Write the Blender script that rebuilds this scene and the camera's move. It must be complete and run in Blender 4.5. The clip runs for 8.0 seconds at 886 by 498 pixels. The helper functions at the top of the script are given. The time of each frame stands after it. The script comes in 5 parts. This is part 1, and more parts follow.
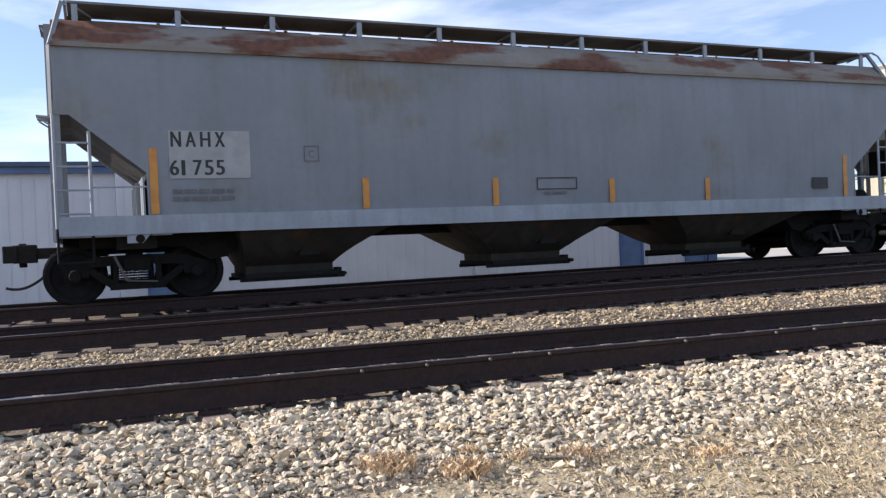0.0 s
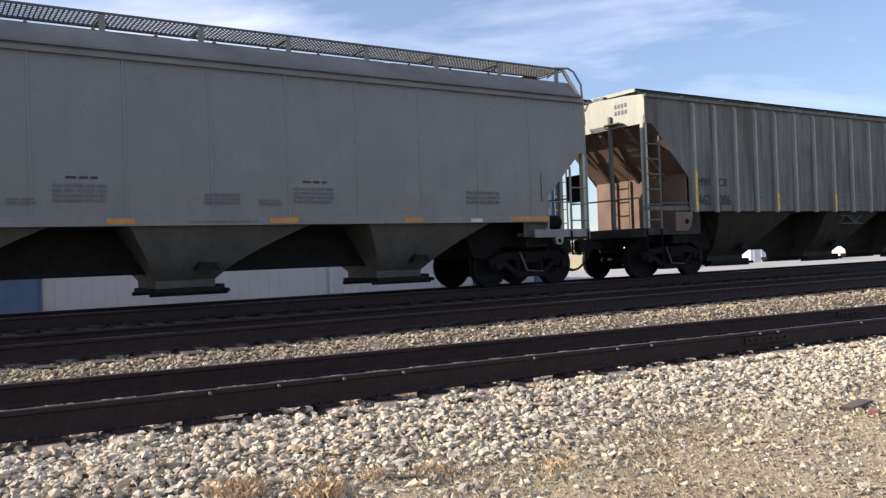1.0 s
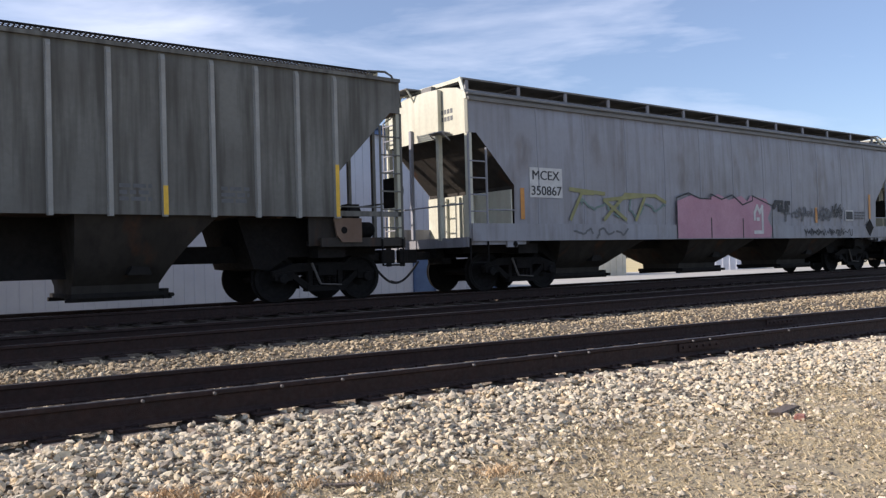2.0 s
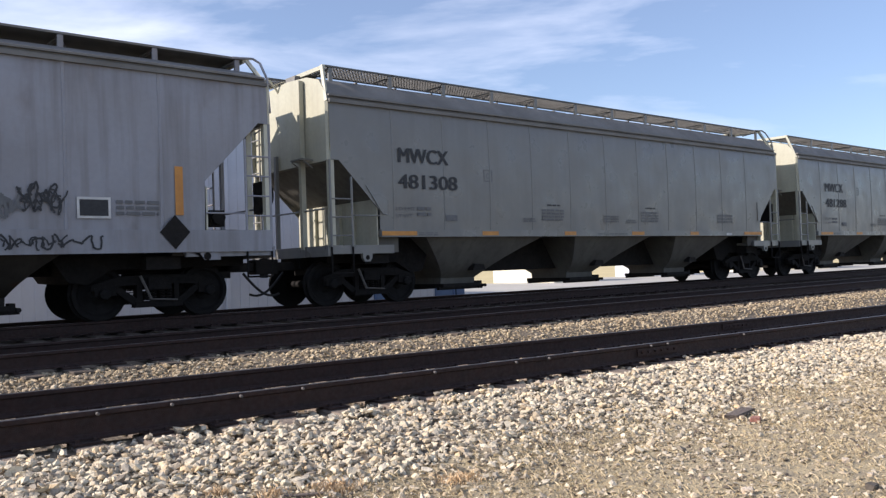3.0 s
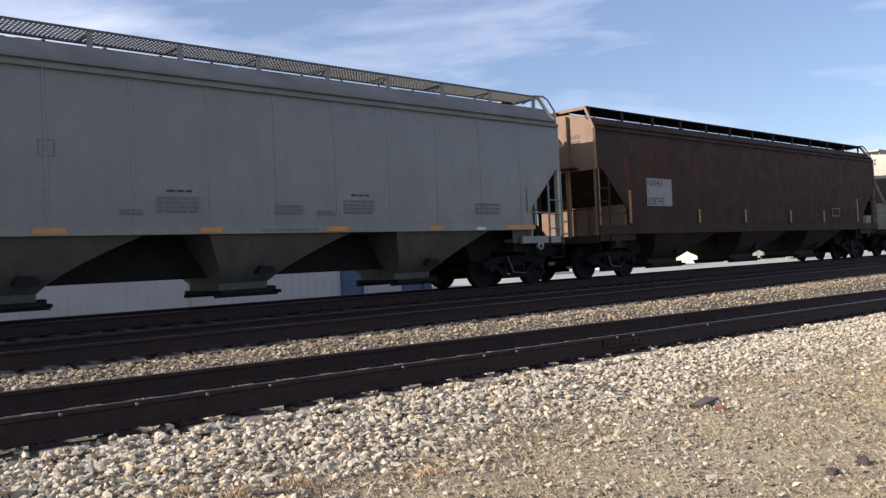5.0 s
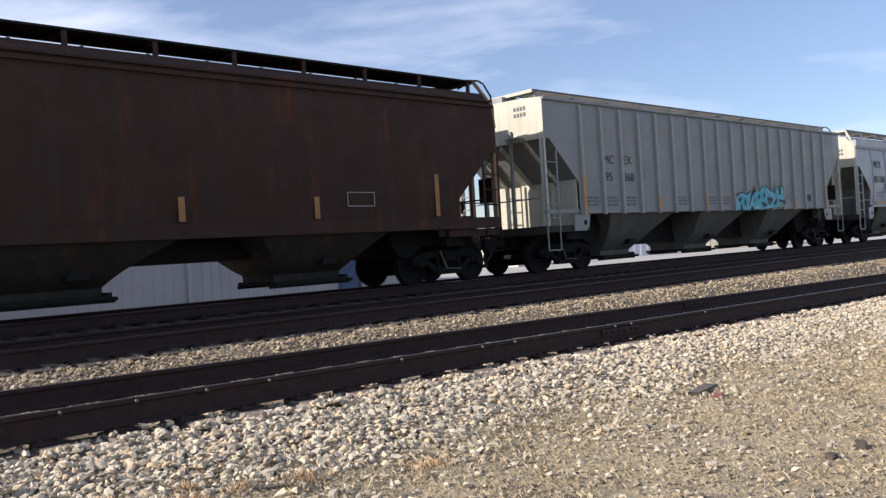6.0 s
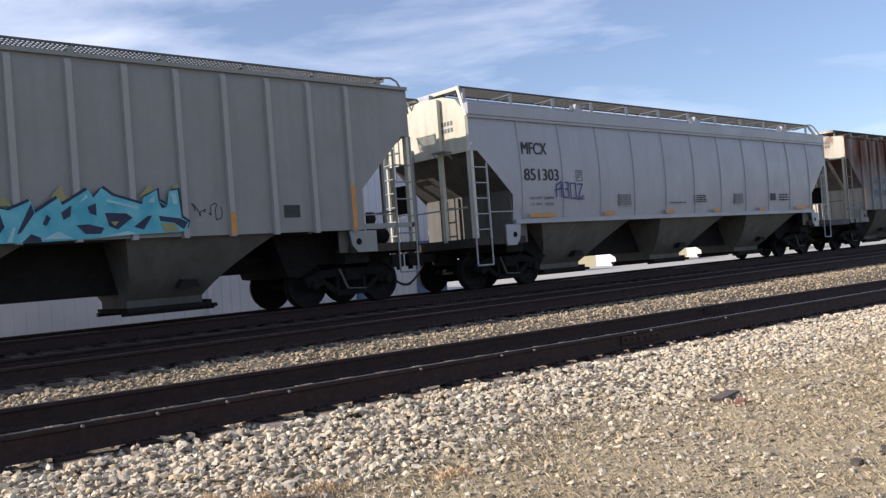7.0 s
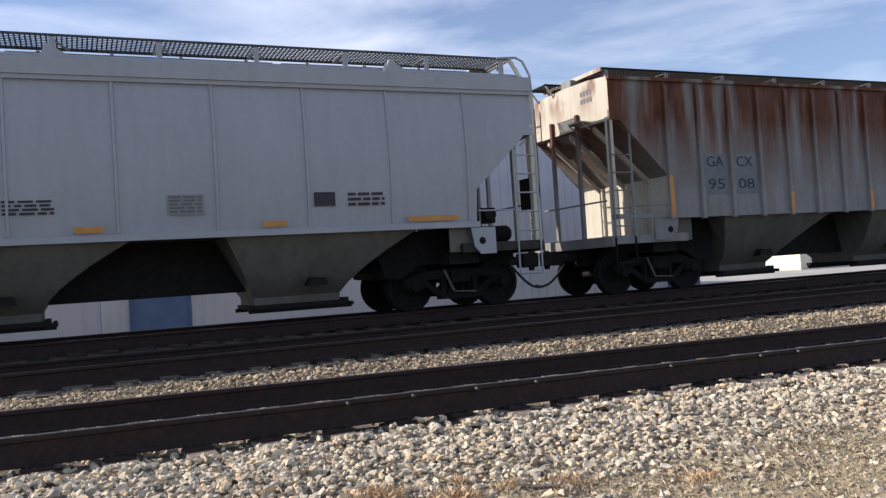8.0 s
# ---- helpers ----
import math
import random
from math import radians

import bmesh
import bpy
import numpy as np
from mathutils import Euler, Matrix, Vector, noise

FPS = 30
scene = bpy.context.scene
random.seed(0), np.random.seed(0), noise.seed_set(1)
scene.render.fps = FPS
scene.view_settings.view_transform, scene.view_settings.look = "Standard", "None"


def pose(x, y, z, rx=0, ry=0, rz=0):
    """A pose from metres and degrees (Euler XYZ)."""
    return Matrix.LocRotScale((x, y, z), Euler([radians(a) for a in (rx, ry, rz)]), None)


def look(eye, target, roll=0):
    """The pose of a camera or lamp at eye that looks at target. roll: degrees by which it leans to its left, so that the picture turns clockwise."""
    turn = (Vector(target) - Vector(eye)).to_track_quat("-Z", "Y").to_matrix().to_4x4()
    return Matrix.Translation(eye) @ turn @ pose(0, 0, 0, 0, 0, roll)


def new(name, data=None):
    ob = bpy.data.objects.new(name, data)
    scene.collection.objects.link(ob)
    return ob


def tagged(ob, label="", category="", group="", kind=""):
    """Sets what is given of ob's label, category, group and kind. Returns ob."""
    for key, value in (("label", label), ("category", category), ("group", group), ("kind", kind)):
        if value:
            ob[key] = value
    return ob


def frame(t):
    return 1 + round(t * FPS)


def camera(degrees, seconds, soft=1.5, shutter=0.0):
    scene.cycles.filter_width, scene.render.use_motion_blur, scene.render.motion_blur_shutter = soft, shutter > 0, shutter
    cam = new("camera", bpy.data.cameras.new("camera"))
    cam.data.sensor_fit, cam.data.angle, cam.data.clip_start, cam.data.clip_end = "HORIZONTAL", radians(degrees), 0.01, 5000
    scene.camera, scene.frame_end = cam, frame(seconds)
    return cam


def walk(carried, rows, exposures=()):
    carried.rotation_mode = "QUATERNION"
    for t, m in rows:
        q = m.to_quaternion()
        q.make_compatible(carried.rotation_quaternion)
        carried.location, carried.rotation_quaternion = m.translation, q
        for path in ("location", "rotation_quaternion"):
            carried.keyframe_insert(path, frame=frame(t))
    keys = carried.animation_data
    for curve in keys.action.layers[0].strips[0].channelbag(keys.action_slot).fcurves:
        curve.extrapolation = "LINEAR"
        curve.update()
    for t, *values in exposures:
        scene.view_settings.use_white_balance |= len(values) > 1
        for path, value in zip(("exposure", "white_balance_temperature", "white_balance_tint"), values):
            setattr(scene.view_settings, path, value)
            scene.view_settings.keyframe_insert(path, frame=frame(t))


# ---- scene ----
# A freight train of covered hoppers runs past on the farthest of three tracks.
# x runs along the tracks, y away from the camera, z up.
EYE = Vector((0.0, 0.0, 1.35))
SPEED = 23.02

cam = camera(56.48, 8.0, soft=1.35)


def aim(yaw, pitch, roll):
    """The camera's pose: yaw to the right of the y axis, pitch up, roll."""
    a, b = radians(yaw), radians(pitch)
    way = Vector((math.sin(a) * math.cos(b), math.cos(a) * math.cos(b), math.sin(b)))
    return look(EYE, EYE + way, roll)


walk(cam, [(t, aim(a, b, c)) for t, a, b, c in (
    (0.0, 22.95, -0.43, -2.58), (0.1, 24.29, -0.27, -2.52), (0.2, 26.00, -0.10, -2.47), (0.3, 27.66, 0.06, -2.41), (0.4, 29.16, 0.23, -2.36),
    (0.5, 30.23, 0.39, -2.30), (0.6, 31.11, 0.41, -2.25), (0.7, 31.71, 0.43, -2.20), (0.8, 32.01, 0.44, -2.15), (0.9, 32.50, 0.46, -2.10),
    (1.0, 33.02, 0.48, -2.05), (1.1, 33.66, 0.52, -1.89), (1.2, 34.57, 0.56, -1.74), (1.3, 35.28, 0.60, -1.58), (1.4, 35.78, 0.64, -1.43),
    (1.5, 36.30, 0.68, -1.27), (1.6, 36.64, 0.72, -1.35), (1.7, 36.66, 0.75, -1.44), (2.8, 39.72, 1.12, -1.88), (3.0, 39.92, 1.24, -1.95),
    (3.1, 39.92, 1.31, -2.01), (3.2, 39.97, 1.33, -2.07), (3.3, 40.59, 1.37, -2.14), (3.4, 41.68, 1.34, -2.20), (3.5, 43.25, 1.31, -2.26),
    (3.6, 44.69, 1.32, -2.20), (3.7, 45.96, 1.32, -2.15), (3.8, 46.79, 1.31, -2.09), (3.9, 47.24, 1.38, -2.04), (4.0, 47.70, 1.37, -1.98),
    (4.1, 47.81, 1.33, -2.00), (4.2, 48.08, 1.21, -2.02), (4.3, 47.99, 0.97, -2.04), (4.4, 47.68, 0.84, -2.06), (4.5, 46.83, 0.80, -2.08),
    (4.6, 45.97, 0.94, -2.18), (4.7, 45.06, 0.97, -2.28), (4.8, 44.18, 1.16, -2.38), (4.9, 43.08, 0.99, -2.48), (5.0, 42.20, 0.77, -2.58),
    (5.2, 40.70, 0.20, -2.68), (6.3, 42.97, 0.45, -3.70), (6.4, 43.02, 0.80, -3.69), (6.5, 43.13, 1.20, -3.69), (6.6, 42.81, 1.25, -3.83),
    (6.7, 42.15, 1.01, -3.96), (6.8, 41.82, 0.76, -4.10), (6.9, 41.47, 0.67, -4.23), (7.0, 41.22, 0.91, -4.37), (7.1, 41.25, 1.26, -4.58),
    (7.2, 41.18, 1.57, -4.79), (7.3, 41.20, 1.94, -5.00), (7.4, 40.96, 2.02, -5.21), (7.5, 40.31, 2.33, -5.42), (7.6, 39.07, 2.08, -5.07),
    (7.7, 35.92, 1.89, -4.72), (7.8, 32.77, 1.59, -4.36), (7.9, 29.03, 1.29, -4.01), (8.0, 24.18, 1.55, -3.66))], exposures=[(s, e, 6190, 17) for s, e in (
    (0.0, 0.72), (0.5, 0.63), (1.0, 0.54), (1.4, 0.37), (1.7, 0.37), (2.8, 0.54), (3.5, 0.51), (4.0, 0.29), (4.5, 0.28), (5.0, 0.34), (6.5, 0.38), (8.0, 0.37))])

# ---- light ----
SUN_FROM_TRACK, SUN_HEIGHT = 26.0, 29.0
to_sun = Vector((-math.cos(radians(SUN_FROM_TRACK)) * math.cos(radians(SUN_HEIGHT)),
                 math.sin(radians(SUN_FROM_TRACK)) * math.cos(radians(SUN_HEIGHT)), math.sin(radians(SUN_HEIGHT))))
sun = new("sun", bpy.data.lights.new("sun", "SUN"))
sun.data.energy, sun.data.angle, sun.data.color = 5.0, radians(0.53), (1.0, 0.90, 0.76)
sun.matrix_world = look((0, 0, 60), Vector((0, 0, 60)) - to_sun)

world = bpy.data.worlds.new("sky")
scene.world = world
world.use_nodes = True
wt = world.node_tree
wt.nodes.clear()


def wnode(kind, **inputs):
    n = wt.nodes.new(kind)
    for k, v in inputs.items():
        n.inputs[k].default_value = v
    return n


sky = wt.nodes.new("ShaderNodeTexSky")
sky.sky_type, sky.sun_disc = "NISHITA", False
sky.sun_elevation, sky.sun_rotation = radians(SUN_HEIGHT), math.atan2(to_sun.x, to_sun.y)
sky.air_density, sky.dust_density, sky.ozone_density = 1.0, 0.4, 3.5
coord = wt.nodes.new("ShaderNodeTexCoord")
stretch = wt.nodes.new("ShaderNodeMapping")
stretch.inputs["Scale"].default_value = (1.6, 1.2, 7.0)
stretch.inputs["Rotation"].default_value = (radians(8), radians(-12), radians(20))
wisps = wnode("ShaderNodeTexNoise", Scale=1.6, Detail=7.0, Roughness=0.55, Distortion=0.4)
ramp = wt.nodes.new("ShaderNodeValToRGB")
ramp.color_ramp.elements[0].position, ramp.color_ramp.elements[1].position = 0.45, 0.76
ramp.color_ramp.elements[0].color = (0.09, 0.09, 0.09, 1)
ramp.color_ramp.elements[1].color = (0.66, 0.66, 0.66, 1)
cloud = wt.nodes.new("ShaderNodeMix")
cloud.data_type = "RGBA"
cloud.inputs["B"].default_value = (9.5, 9.8, 10.4, 1)
back = wnode("ShaderNodeBackground", Strength=0.105)
wout = wt.nodes.new("ShaderNodeOutputWorld")
for a, b in ((coord.outputs["Generated"], stretch.inputs["Vector"]), (stretch.outputs["Vector"], wisps.inputs["Vector"]),
             (wisps.outputs["Fac"], ramp.inputs["Fac"]), (ramp.outputs["Color"], cloud.inputs["Factor"]),
             (sky.outputs["Color"], cloud.inputs["A"]), (cloud.outputs["Result"], back.inputs["Color"]),
             (back.outputs["Background"], wout.inputs["Surface"])):
    wt.links.new(a, b)


# ---- materials ----
def mix_rgb(nt, fac, a, b):
    m = nt.nodes.new("ShaderNodeMix")
    m.data_type = "RGBA"
    for sock, v in ((m.inputs["Factor"], fac), (m.inputs["A"], a), (m.inputs["B"], b)):
        if isinstance(v, (tuple, float, int)):
            sock.default_value = (*v, 1) if isinstance(v, tuple) else v
        else:
            nt.links.new(v, sock)
    return m.outputs["Result"]


def noise_fac(nt, coords, scale, lo, hi, size=(1, 1, 1), detail=5.0, top=1.0):
    """A noise mask between lo and hi of the noise value, size stretches it."""
    mp = nt.nodes.new("ShaderNodeMapping")
    mp.inputs["Scale"].default_value = size
    nt.links.new(coords, mp.inputs["Vector"])
    n = nt.nodes.new("ShaderNodeTexNoise")
    n.inputs["Scale"].default_value, n.inputs["Detail"].default_value = scale, detail
    nt.links.new(mp.outputs["Vector"], n.inputs["Vector"])
    r = nt.nodes.new("ShaderNodeMapRange")
    r.inputs["From Min"].default_value, r.inputs["From Max"].default_value = lo, hi
    r.inputs["To Max"].default_value = top
    nt.links.new(n.outputs["Fac"], r.inputs["Value"])
    return r.outputs["Result"]


def times(nt, a, b):
    m = nt.nodes.new("ShaderNodeMath")
    m.operation = "MULTIPLY"
    for s, v in zip(m.inputs, (a, b)):
        if isinstance(v, float):
            s.default_value = v
        else:
            nt.links.new(v, s)
    return m.outputs[0]


def height_fac(nt, coords, lo, hi):
    """0 at height lo, 1 at height hi, in the object's own space."""
    sep = nt.nodes.new("ShaderNodeSeparateXYZ")
    nt.links.new(coords, sep.inputs[0])
    r = nt.nodes.new("ShaderNodeMapRange")
    r.inputs["From Min"].default_value, r.inputs["From Max"].default_value = lo, hi
    nt.links.new(sep.outputs["Z"], r.inputs["Value"])
    return r.outputs["Result"]


def surface(name, base, rough=0.6, metal=0.0, second=None, scale=3.0, bump=0.15, bump_scale=60.0, fine=0.25,
            streak=None, streak_amount=0.6, rust=None, rust_from=None, random_tint=0.0, spec=0.5, rust_range=(0.46, 0.62), streak_range=(0.45, 0.75), rust_size=(1.6, 1.6, 0.3), wave=0.0):
    m = bpy.data.materials.new(name)
    m.use_nodes = True
    nt = m.node_tree
    p = nt.nodes["Principled BSDF"]
    xyz = nt.nodes.new("ShaderNodeTexCoord").outputs["Object"]
    second = second or tuple(c * 0.78 for c in base)
    col = mix_rgb(nt, noise_fac(nt, xyz, scale, 0.35, 0.68), base, second)
    col = mix_rgb(nt, noise_fac(nt, xyz, scale * 14, 0.4, 0.75, top=fine), col, tuple(c * 0.55 for c in base))
    if streak:
        col = mix_rgb(nt, noise_fac(nt, xyz, 3.0, *streak_range, size=(2.2, 2.2, 0.16), top=streak_amount), col, streak)
    if rust:
        f = noise_fac(nt, xyz, 1.5, *rust_range, size=rust_size, detail=8.0)
        if rust_from:
            f = times(nt, f, height_fac(nt, xyz, *rust_from))
        deep = mix_rgb(nt, noise_fac(nt, xyz, 6.0, 0.35, 0.75, size=(1.5, 1.5, 0.35)), rust, tuple(c * 0.45 for c in rust))
        col = mix_rgb(nt, f, col, deep)
    if random_tint:
        info = nt.nodes.new("ShaderNodeObjectInfo").outputs["Random"]
        col = mix_rgb(nt, times(nt, info, random_tint), col, tuple(c * 0.35 for c in base))
    nt.links.new(col, p.inputs["Base Color"])
    rr = nt.nodes.new("ShaderNodeMapRange")
    rr.inputs["To Min"].default_value, rr.inputs["To Max"].default_value = max(0.05, rough - 0.12), min(1, rough + 0.12)
    nt.links.new(noise_fac(nt, xyz, scale * 3, 0.3, 0.7), rr.inputs["Value"])
    nt.links.new(rr.outputs["Result"], p.inputs["Roughness"])
    p.inputs["Metallic"].default_value = metal
    p.inputs["Specular IOR Level"].default_value = spec
    if bump:
        b = nt.nodes.new("ShaderNodeBump")
        b.inputs["Strength"].default_value, b.inputs["Distance"].default_value = bump, 0.01
        nt.links.new(noise_fac(nt, xyz, bump_scale, 0.2, 0.8), b.inputs["Height"])
        if wave:
            w = nt.nodes.new("ShaderNodeBump")
            w.inputs["Strength"].default_value, w.inputs["Distance"].default_value = wave, 0.05
            nt.links.new(noise_fac(nt, xyz, 1.1, 0.2, 0.8, size=(1.0, 1.0, 0.7), detail=2.0), w.inputs["Height"])
            nt.links.new(w.outputs["Normal"], b.inputs["Normal"])
        nt.links.new(b.outputs["Normal"], p.inputs["Normal"])
    return m


def island_surface(name, colours, rough=0.9, bump_scale=90.0):
    """A colour of its own for every loose piece of the mesh."""
    m = bpy.data.materials.new(name)
    m.use_nodes = True
    nt = m.node_tree
    p = nt.nodes["Principled BSDF"]
    geo = nt.nodes.new("ShaderNodeNewGeometry")
    r = nt.nodes.new("ShaderNodeValToRGB")
    r.color_ramp.interpolation = "LINEAR"
    els = r.color_ramp.elements
    while len(els) < len(colours):
        els.new(0.5)
    for i, c in enumerate(colours):
        els[i].position = i / (len(colours) - 1)
        els[i].color = (*c, 1)
    nt.links.new(geo.outputs["Random Per Island"], r.inputs["Fac"])
    xyz = nt.nodes.new("ShaderNodeTexCoord").outputs["Object"]
    col = mix_rgb(nt, noise_fac(nt, xyz, 45.0, 0.4, 0.7, top=0.34), r.outputs["Color"], (0.16, 0.14, 0.12))
    nt.links.new(col, p.inputs["Base Color"])
    p.inputs["Roughness"].default_value = rough
    b = nt.nodes.new("ShaderNodeBump")
    b.inputs["Strength"].default_value, b.inputs["Distance"].default_value = 0.5, 0.008
    nt.links.new(noise_fac(nt, xyz, bump_scale, 0.2, 0.8), b.inputs["Height"])
    nt.links.new(b.outputs["Normal"], p.inputs["Normal"])
    return m


# Bed darker than its stones, to paint in the shadows between them.
M_GRAVEL = surface("gap_shaded_gravel_bed", (0.20, 0.16, 0.11), 0.95, second=(0.07, 0.056, 0.042), scale=26.0, bump=1.0, bump_scale=38.0, fine=0.7)
M_EARTH = surface("dry_earth", (0.46, 0.375, 0.225), 0.95, second=(0.24, 0.205, 0.145), scale=6.5, bump=1.0, bump_scale=34.0, fine=0.85)
M_STONE_NEAR = island_surface("ballast_limestone", ((0.688, 0.591, 0.417), (0.216, 0.185, 0.146), (0.808, 0.708, 0.512), (0.386, 0.341, 0.269), (0.647, 0.486, 0.286), (0.546, 0.494, 0.390), (0.749, 0.640, 0.442), (0.285, 0.254, 0.208), (0.708, 0.621, 0.459)))
M_STONE_TAN = island_surface("ballast_tan", ((0.449, 0.351, 0.205), (0.180, 0.140, 0.093), (0.521, 0.422, 0.269), (0.323, 0.242, 0.144), (0.539, 0.458, 0.325)))
M_PEBBLE = island_surface("earth_pebbles", ((0.497, 0.410, 0.286), (0.324, 0.270, 0.191), (0.626, 0.551, 0.424), (0.410, 0.335, 0.223), (0.259, 0.216, 0.159), (0.540, 0.443, 0.297)))
M_CINDER = island_surface("dark_cinders", ((0.09, 0.075, 0.06), (0.16, 0.12, 0.085), (0.06, 0.05, 0.045)))
M_GRASS = island_surface("dry_grass", ((0.52, 0.42, 0.25), (0.36, 0.285, 0.17), (0.60, 0.51, 0.33), (0.27, 0.215, 0.13)), 0.85)
M_WEED = island_surface("russet_weeds", ((0.66, 0.47, 0.27), (0.54, 0.35, 0.18), (0.72, 0.57, 0.37), (0.44, 0.31, 0.18)), 0.85)
M_TIE = surface("weathered_tie", (0.31, 0.25, 0.195), 0.9, second=(0.17, 0.13, 0.105), scale=7.0, bump=0.9, bump_scale=45.0, fine=0.6, random_tint=0.6)
# Dark copy of M_TIE: the train's shade on the farther ties, as colour.
M_TIE_DARK = surface("shaded_tie", (0.125, 0.098, 0.075), 0.9, second=(0.07, 0.054, 0.042), scale=7.0, bump=0.9, bump_scale=45.0, fine=0.6, random_tint=0.6)
M_RAIL = surface("rusty_rail", (0.034, 0.0155, 0.0115), 0.85, second=(0.020, 0.0105, 0.0085), scale=8.0, bump=0.4, bump_scale=120.0)
M_RAILTOP = surface("worn_rail_head", (0.33, 0.30, 0.28), 0.38, metal=1.0, scale=4.0, bump=0.05)
M_BOLT = surface("dull_steel_bolt", (0.120, 0.108, 0.099), 0.7, scale=30.0, bump=0.1)
M_STEEL_DARK = surface("grimy_black_steel", (0.014, 0.013, 0.0125), 0.8, second=(0.022, 0.019, 0.017), scale=4.0, bump=0.4, bump_scale=40.0, fine=0.4, spec=0.2)
M_TRUCK = surface("grimy_cast_iron", (0.0085, 0.0078, 0.0075), 0.9, second=(0.013, 0.0112, 0.010), scale=5.0, bump=0.5, bump_scale=35.0, spec=0.2)
M_WHEEL = surface("wheel_steel", (0.010, 0.0092, 0.009), 0.8, second=(0.0075, 0.0068, 0.0066), scale=5.0, bump=0.3, spec=0.2)
M_YELLOW = surface("reflector_yellow", (0.60, 0.265, 0.045), 0.5, second=(0.47, 0.20, 0.04), scale=7.0, bump=0.05)
M_YELLOW_BRIGHT = surface("reflector_bright_yellow", (0.85, 0.52, 0.04), 0.45, scale=7.0, bump=0.05)
M_INK = surface("black_lettering", (0.022, 0.024, 0.028), 0.6, scale=8.0, bump=0.0)
M_INK_FADED = surface("faded_lettering", (0.14, 0.145, 0.15), 0.7, scale=8.0, bump=0.0)
M_WHITE = surface("white_patch", (0.62, 0.62, 0.60), 0.6, scale=5.0, bump=0.0)
M_RUBBER = surface("black_hose", (0.02, 0.02, 0.02), 0.6, bump=0.1)
M_BRICK = surface("red_brick", (0.36, 0.17, 0.13), 0.9, scale=20.0, bump=0.6)
M_WOOD = surface("old_wood", (0.15, 0.12, 0.10), 0.9, scale=9.0, bump=0.8)


# ---- mesh helpers ----
def box(bm, x0, x1, y0, y1, z0, z1):
    v = [bm.verts.new((x, y, z)) for z in (z0, z1) for y in (y0, y1) for x in (x0, x1)]
    for f in ((0, 2, 3, 1), (4, 5, 7, 6), (0, 1, 5, 4), (1, 3, 7, 5), (3, 2, 6, 7), (2, 0, 4, 6)):
        bm.faces.new([v[i] for i in f])
    return v


def prism(bm, poly, y0, y1):
    """A polygon of x, z corners with thickness from y0 to y1."""
    a = [bm.verts.new((x, y0, z)) for x, z in poly]
    b = [bm.verts.new((x, y1, z)) for x, z in poly]
    bm.faces.new(a)
    bm.faces.new(b[::-1])
    n = len(poly)
    for i in range(n):
        bm.faces.new((a[i], b[i], b[(i + 1) % n], a[(i + 1) % n]))


def rod(bm, p, q, r=0.018, sides=6):
    """A round bar from p to q."""
    p, q = Vector(p), Vector(q)
    d = q - p
    turn = d.to_track_quat("Z", "Y").to_matrix()
    rings = []
    for c in (p, q):
        rings.append([bm.verts.new(c + turn @ Vector((r * math.cos(a), r * math.sin(a), 0)))
                      for a in (2 * math.pi * i / sides for i in range(sides))])
    for i in range(sides):
        j = (i + 1) % sides
        bm.faces.new((rings[0][i], rings[0][j], rings[1][j], rings[1][i]))
    bm.faces.new(rings[0][::-1])
    bm.faces.new(rings[1])


def tube(bm, points, r=0.02, sides=6):
    """One bent round bar through the points."""
    pts = [Vector(p) for p in points]
    rings = []
    for k, p in enumerate(pts):
        way = (pts[min(k + 1, len(pts) - 1)] - pts[max(k - 1, 0)]).normalized()
        turn = way.to_track_quat("Z", "Y").to_matrix()
        rings.append([bm.verts.new(p + turn @ Vector((r * math.cos(a), r * math.sin(a), 0))) for a in (2 * math.pi * i / sides for i in range(sides))])
    for p, q in zip(rings, rings[1:]):
        for i in range(sides):
            j = (i + 1) % sides
            bm.faces.new((p[i], p[j], q[j], q[i]))
    bm.faces.new(rings[0][::-1])
    bm.faces.new(rings[-1])


def turned(bm, rings, sides=24):
    """A body turned round the y axis: rings of (y, radius)."""
    loops = [[bm.verts.new((r * math.cos(a), y, r * math.sin(a))) for a in (2 * math.pi * i / sides for i in range(sides))] for y, r in rings]
    for a, b in zip(loops, loops[1:]):
        for i in range(sides):
            j = (i + 1) % sides
            bm.faces.new((a[i], a[j], b[j], b[i]))
    bm.faces.new(loops[0][::-1])
    bm.faces.new(loops[-1])


def mesh_of(name, bm, material, smooth=False):
    bmesh.ops.recalc_face_normals(bm, faces=bm.faces)
    me = bpy.data.meshes.new(name)
    bm.to_mesh(me)
    bm.free()
    for m in (material if isinstance(material, (list, tuple)) else [material]):
        me.materials.append(m)
    if smooth:
        me.polygons.foreach_set("use_smooth", [True] * len(me.polygons))
        me.set_sharp_from_angle(angle=radians(35))
    return me


def put(name, me, parent=None, m=None, label=""):
    ob = new(name, me)
    ob.parent = parent
    if m is not None:
        ob.matrix_basis = m
    return tagged(ob, label=label)


def part(name, bm, material, parent, label="", smooth=False, m=None):
    return put(name, mesh_of(name, bm, material, smooth), parent, m, label)


def thing(name, label, category, group="", at=None):
    ob = new(name)
    ob.empty_display_size = 0.2
    if at is not None:
        ob.matrix_basis = at
    return tagged(ob, label, category, group)


def quick_mesh(name, verts, faces, material):
    me = bpy.data.meshes.new(name)
    me.from_pydata(verts, [], faces)
    me.materials.append(material)
    me.update()
    return me


# ---- ground and tracks ----
TRACKS = (("track_1", 6.295, 0.42, -0.0071, -0.0119), ("track_2", 10.35, 0.53, 0.0, 0.0), ("track_3", 14.45, 0.63, 0.0, 0.0))
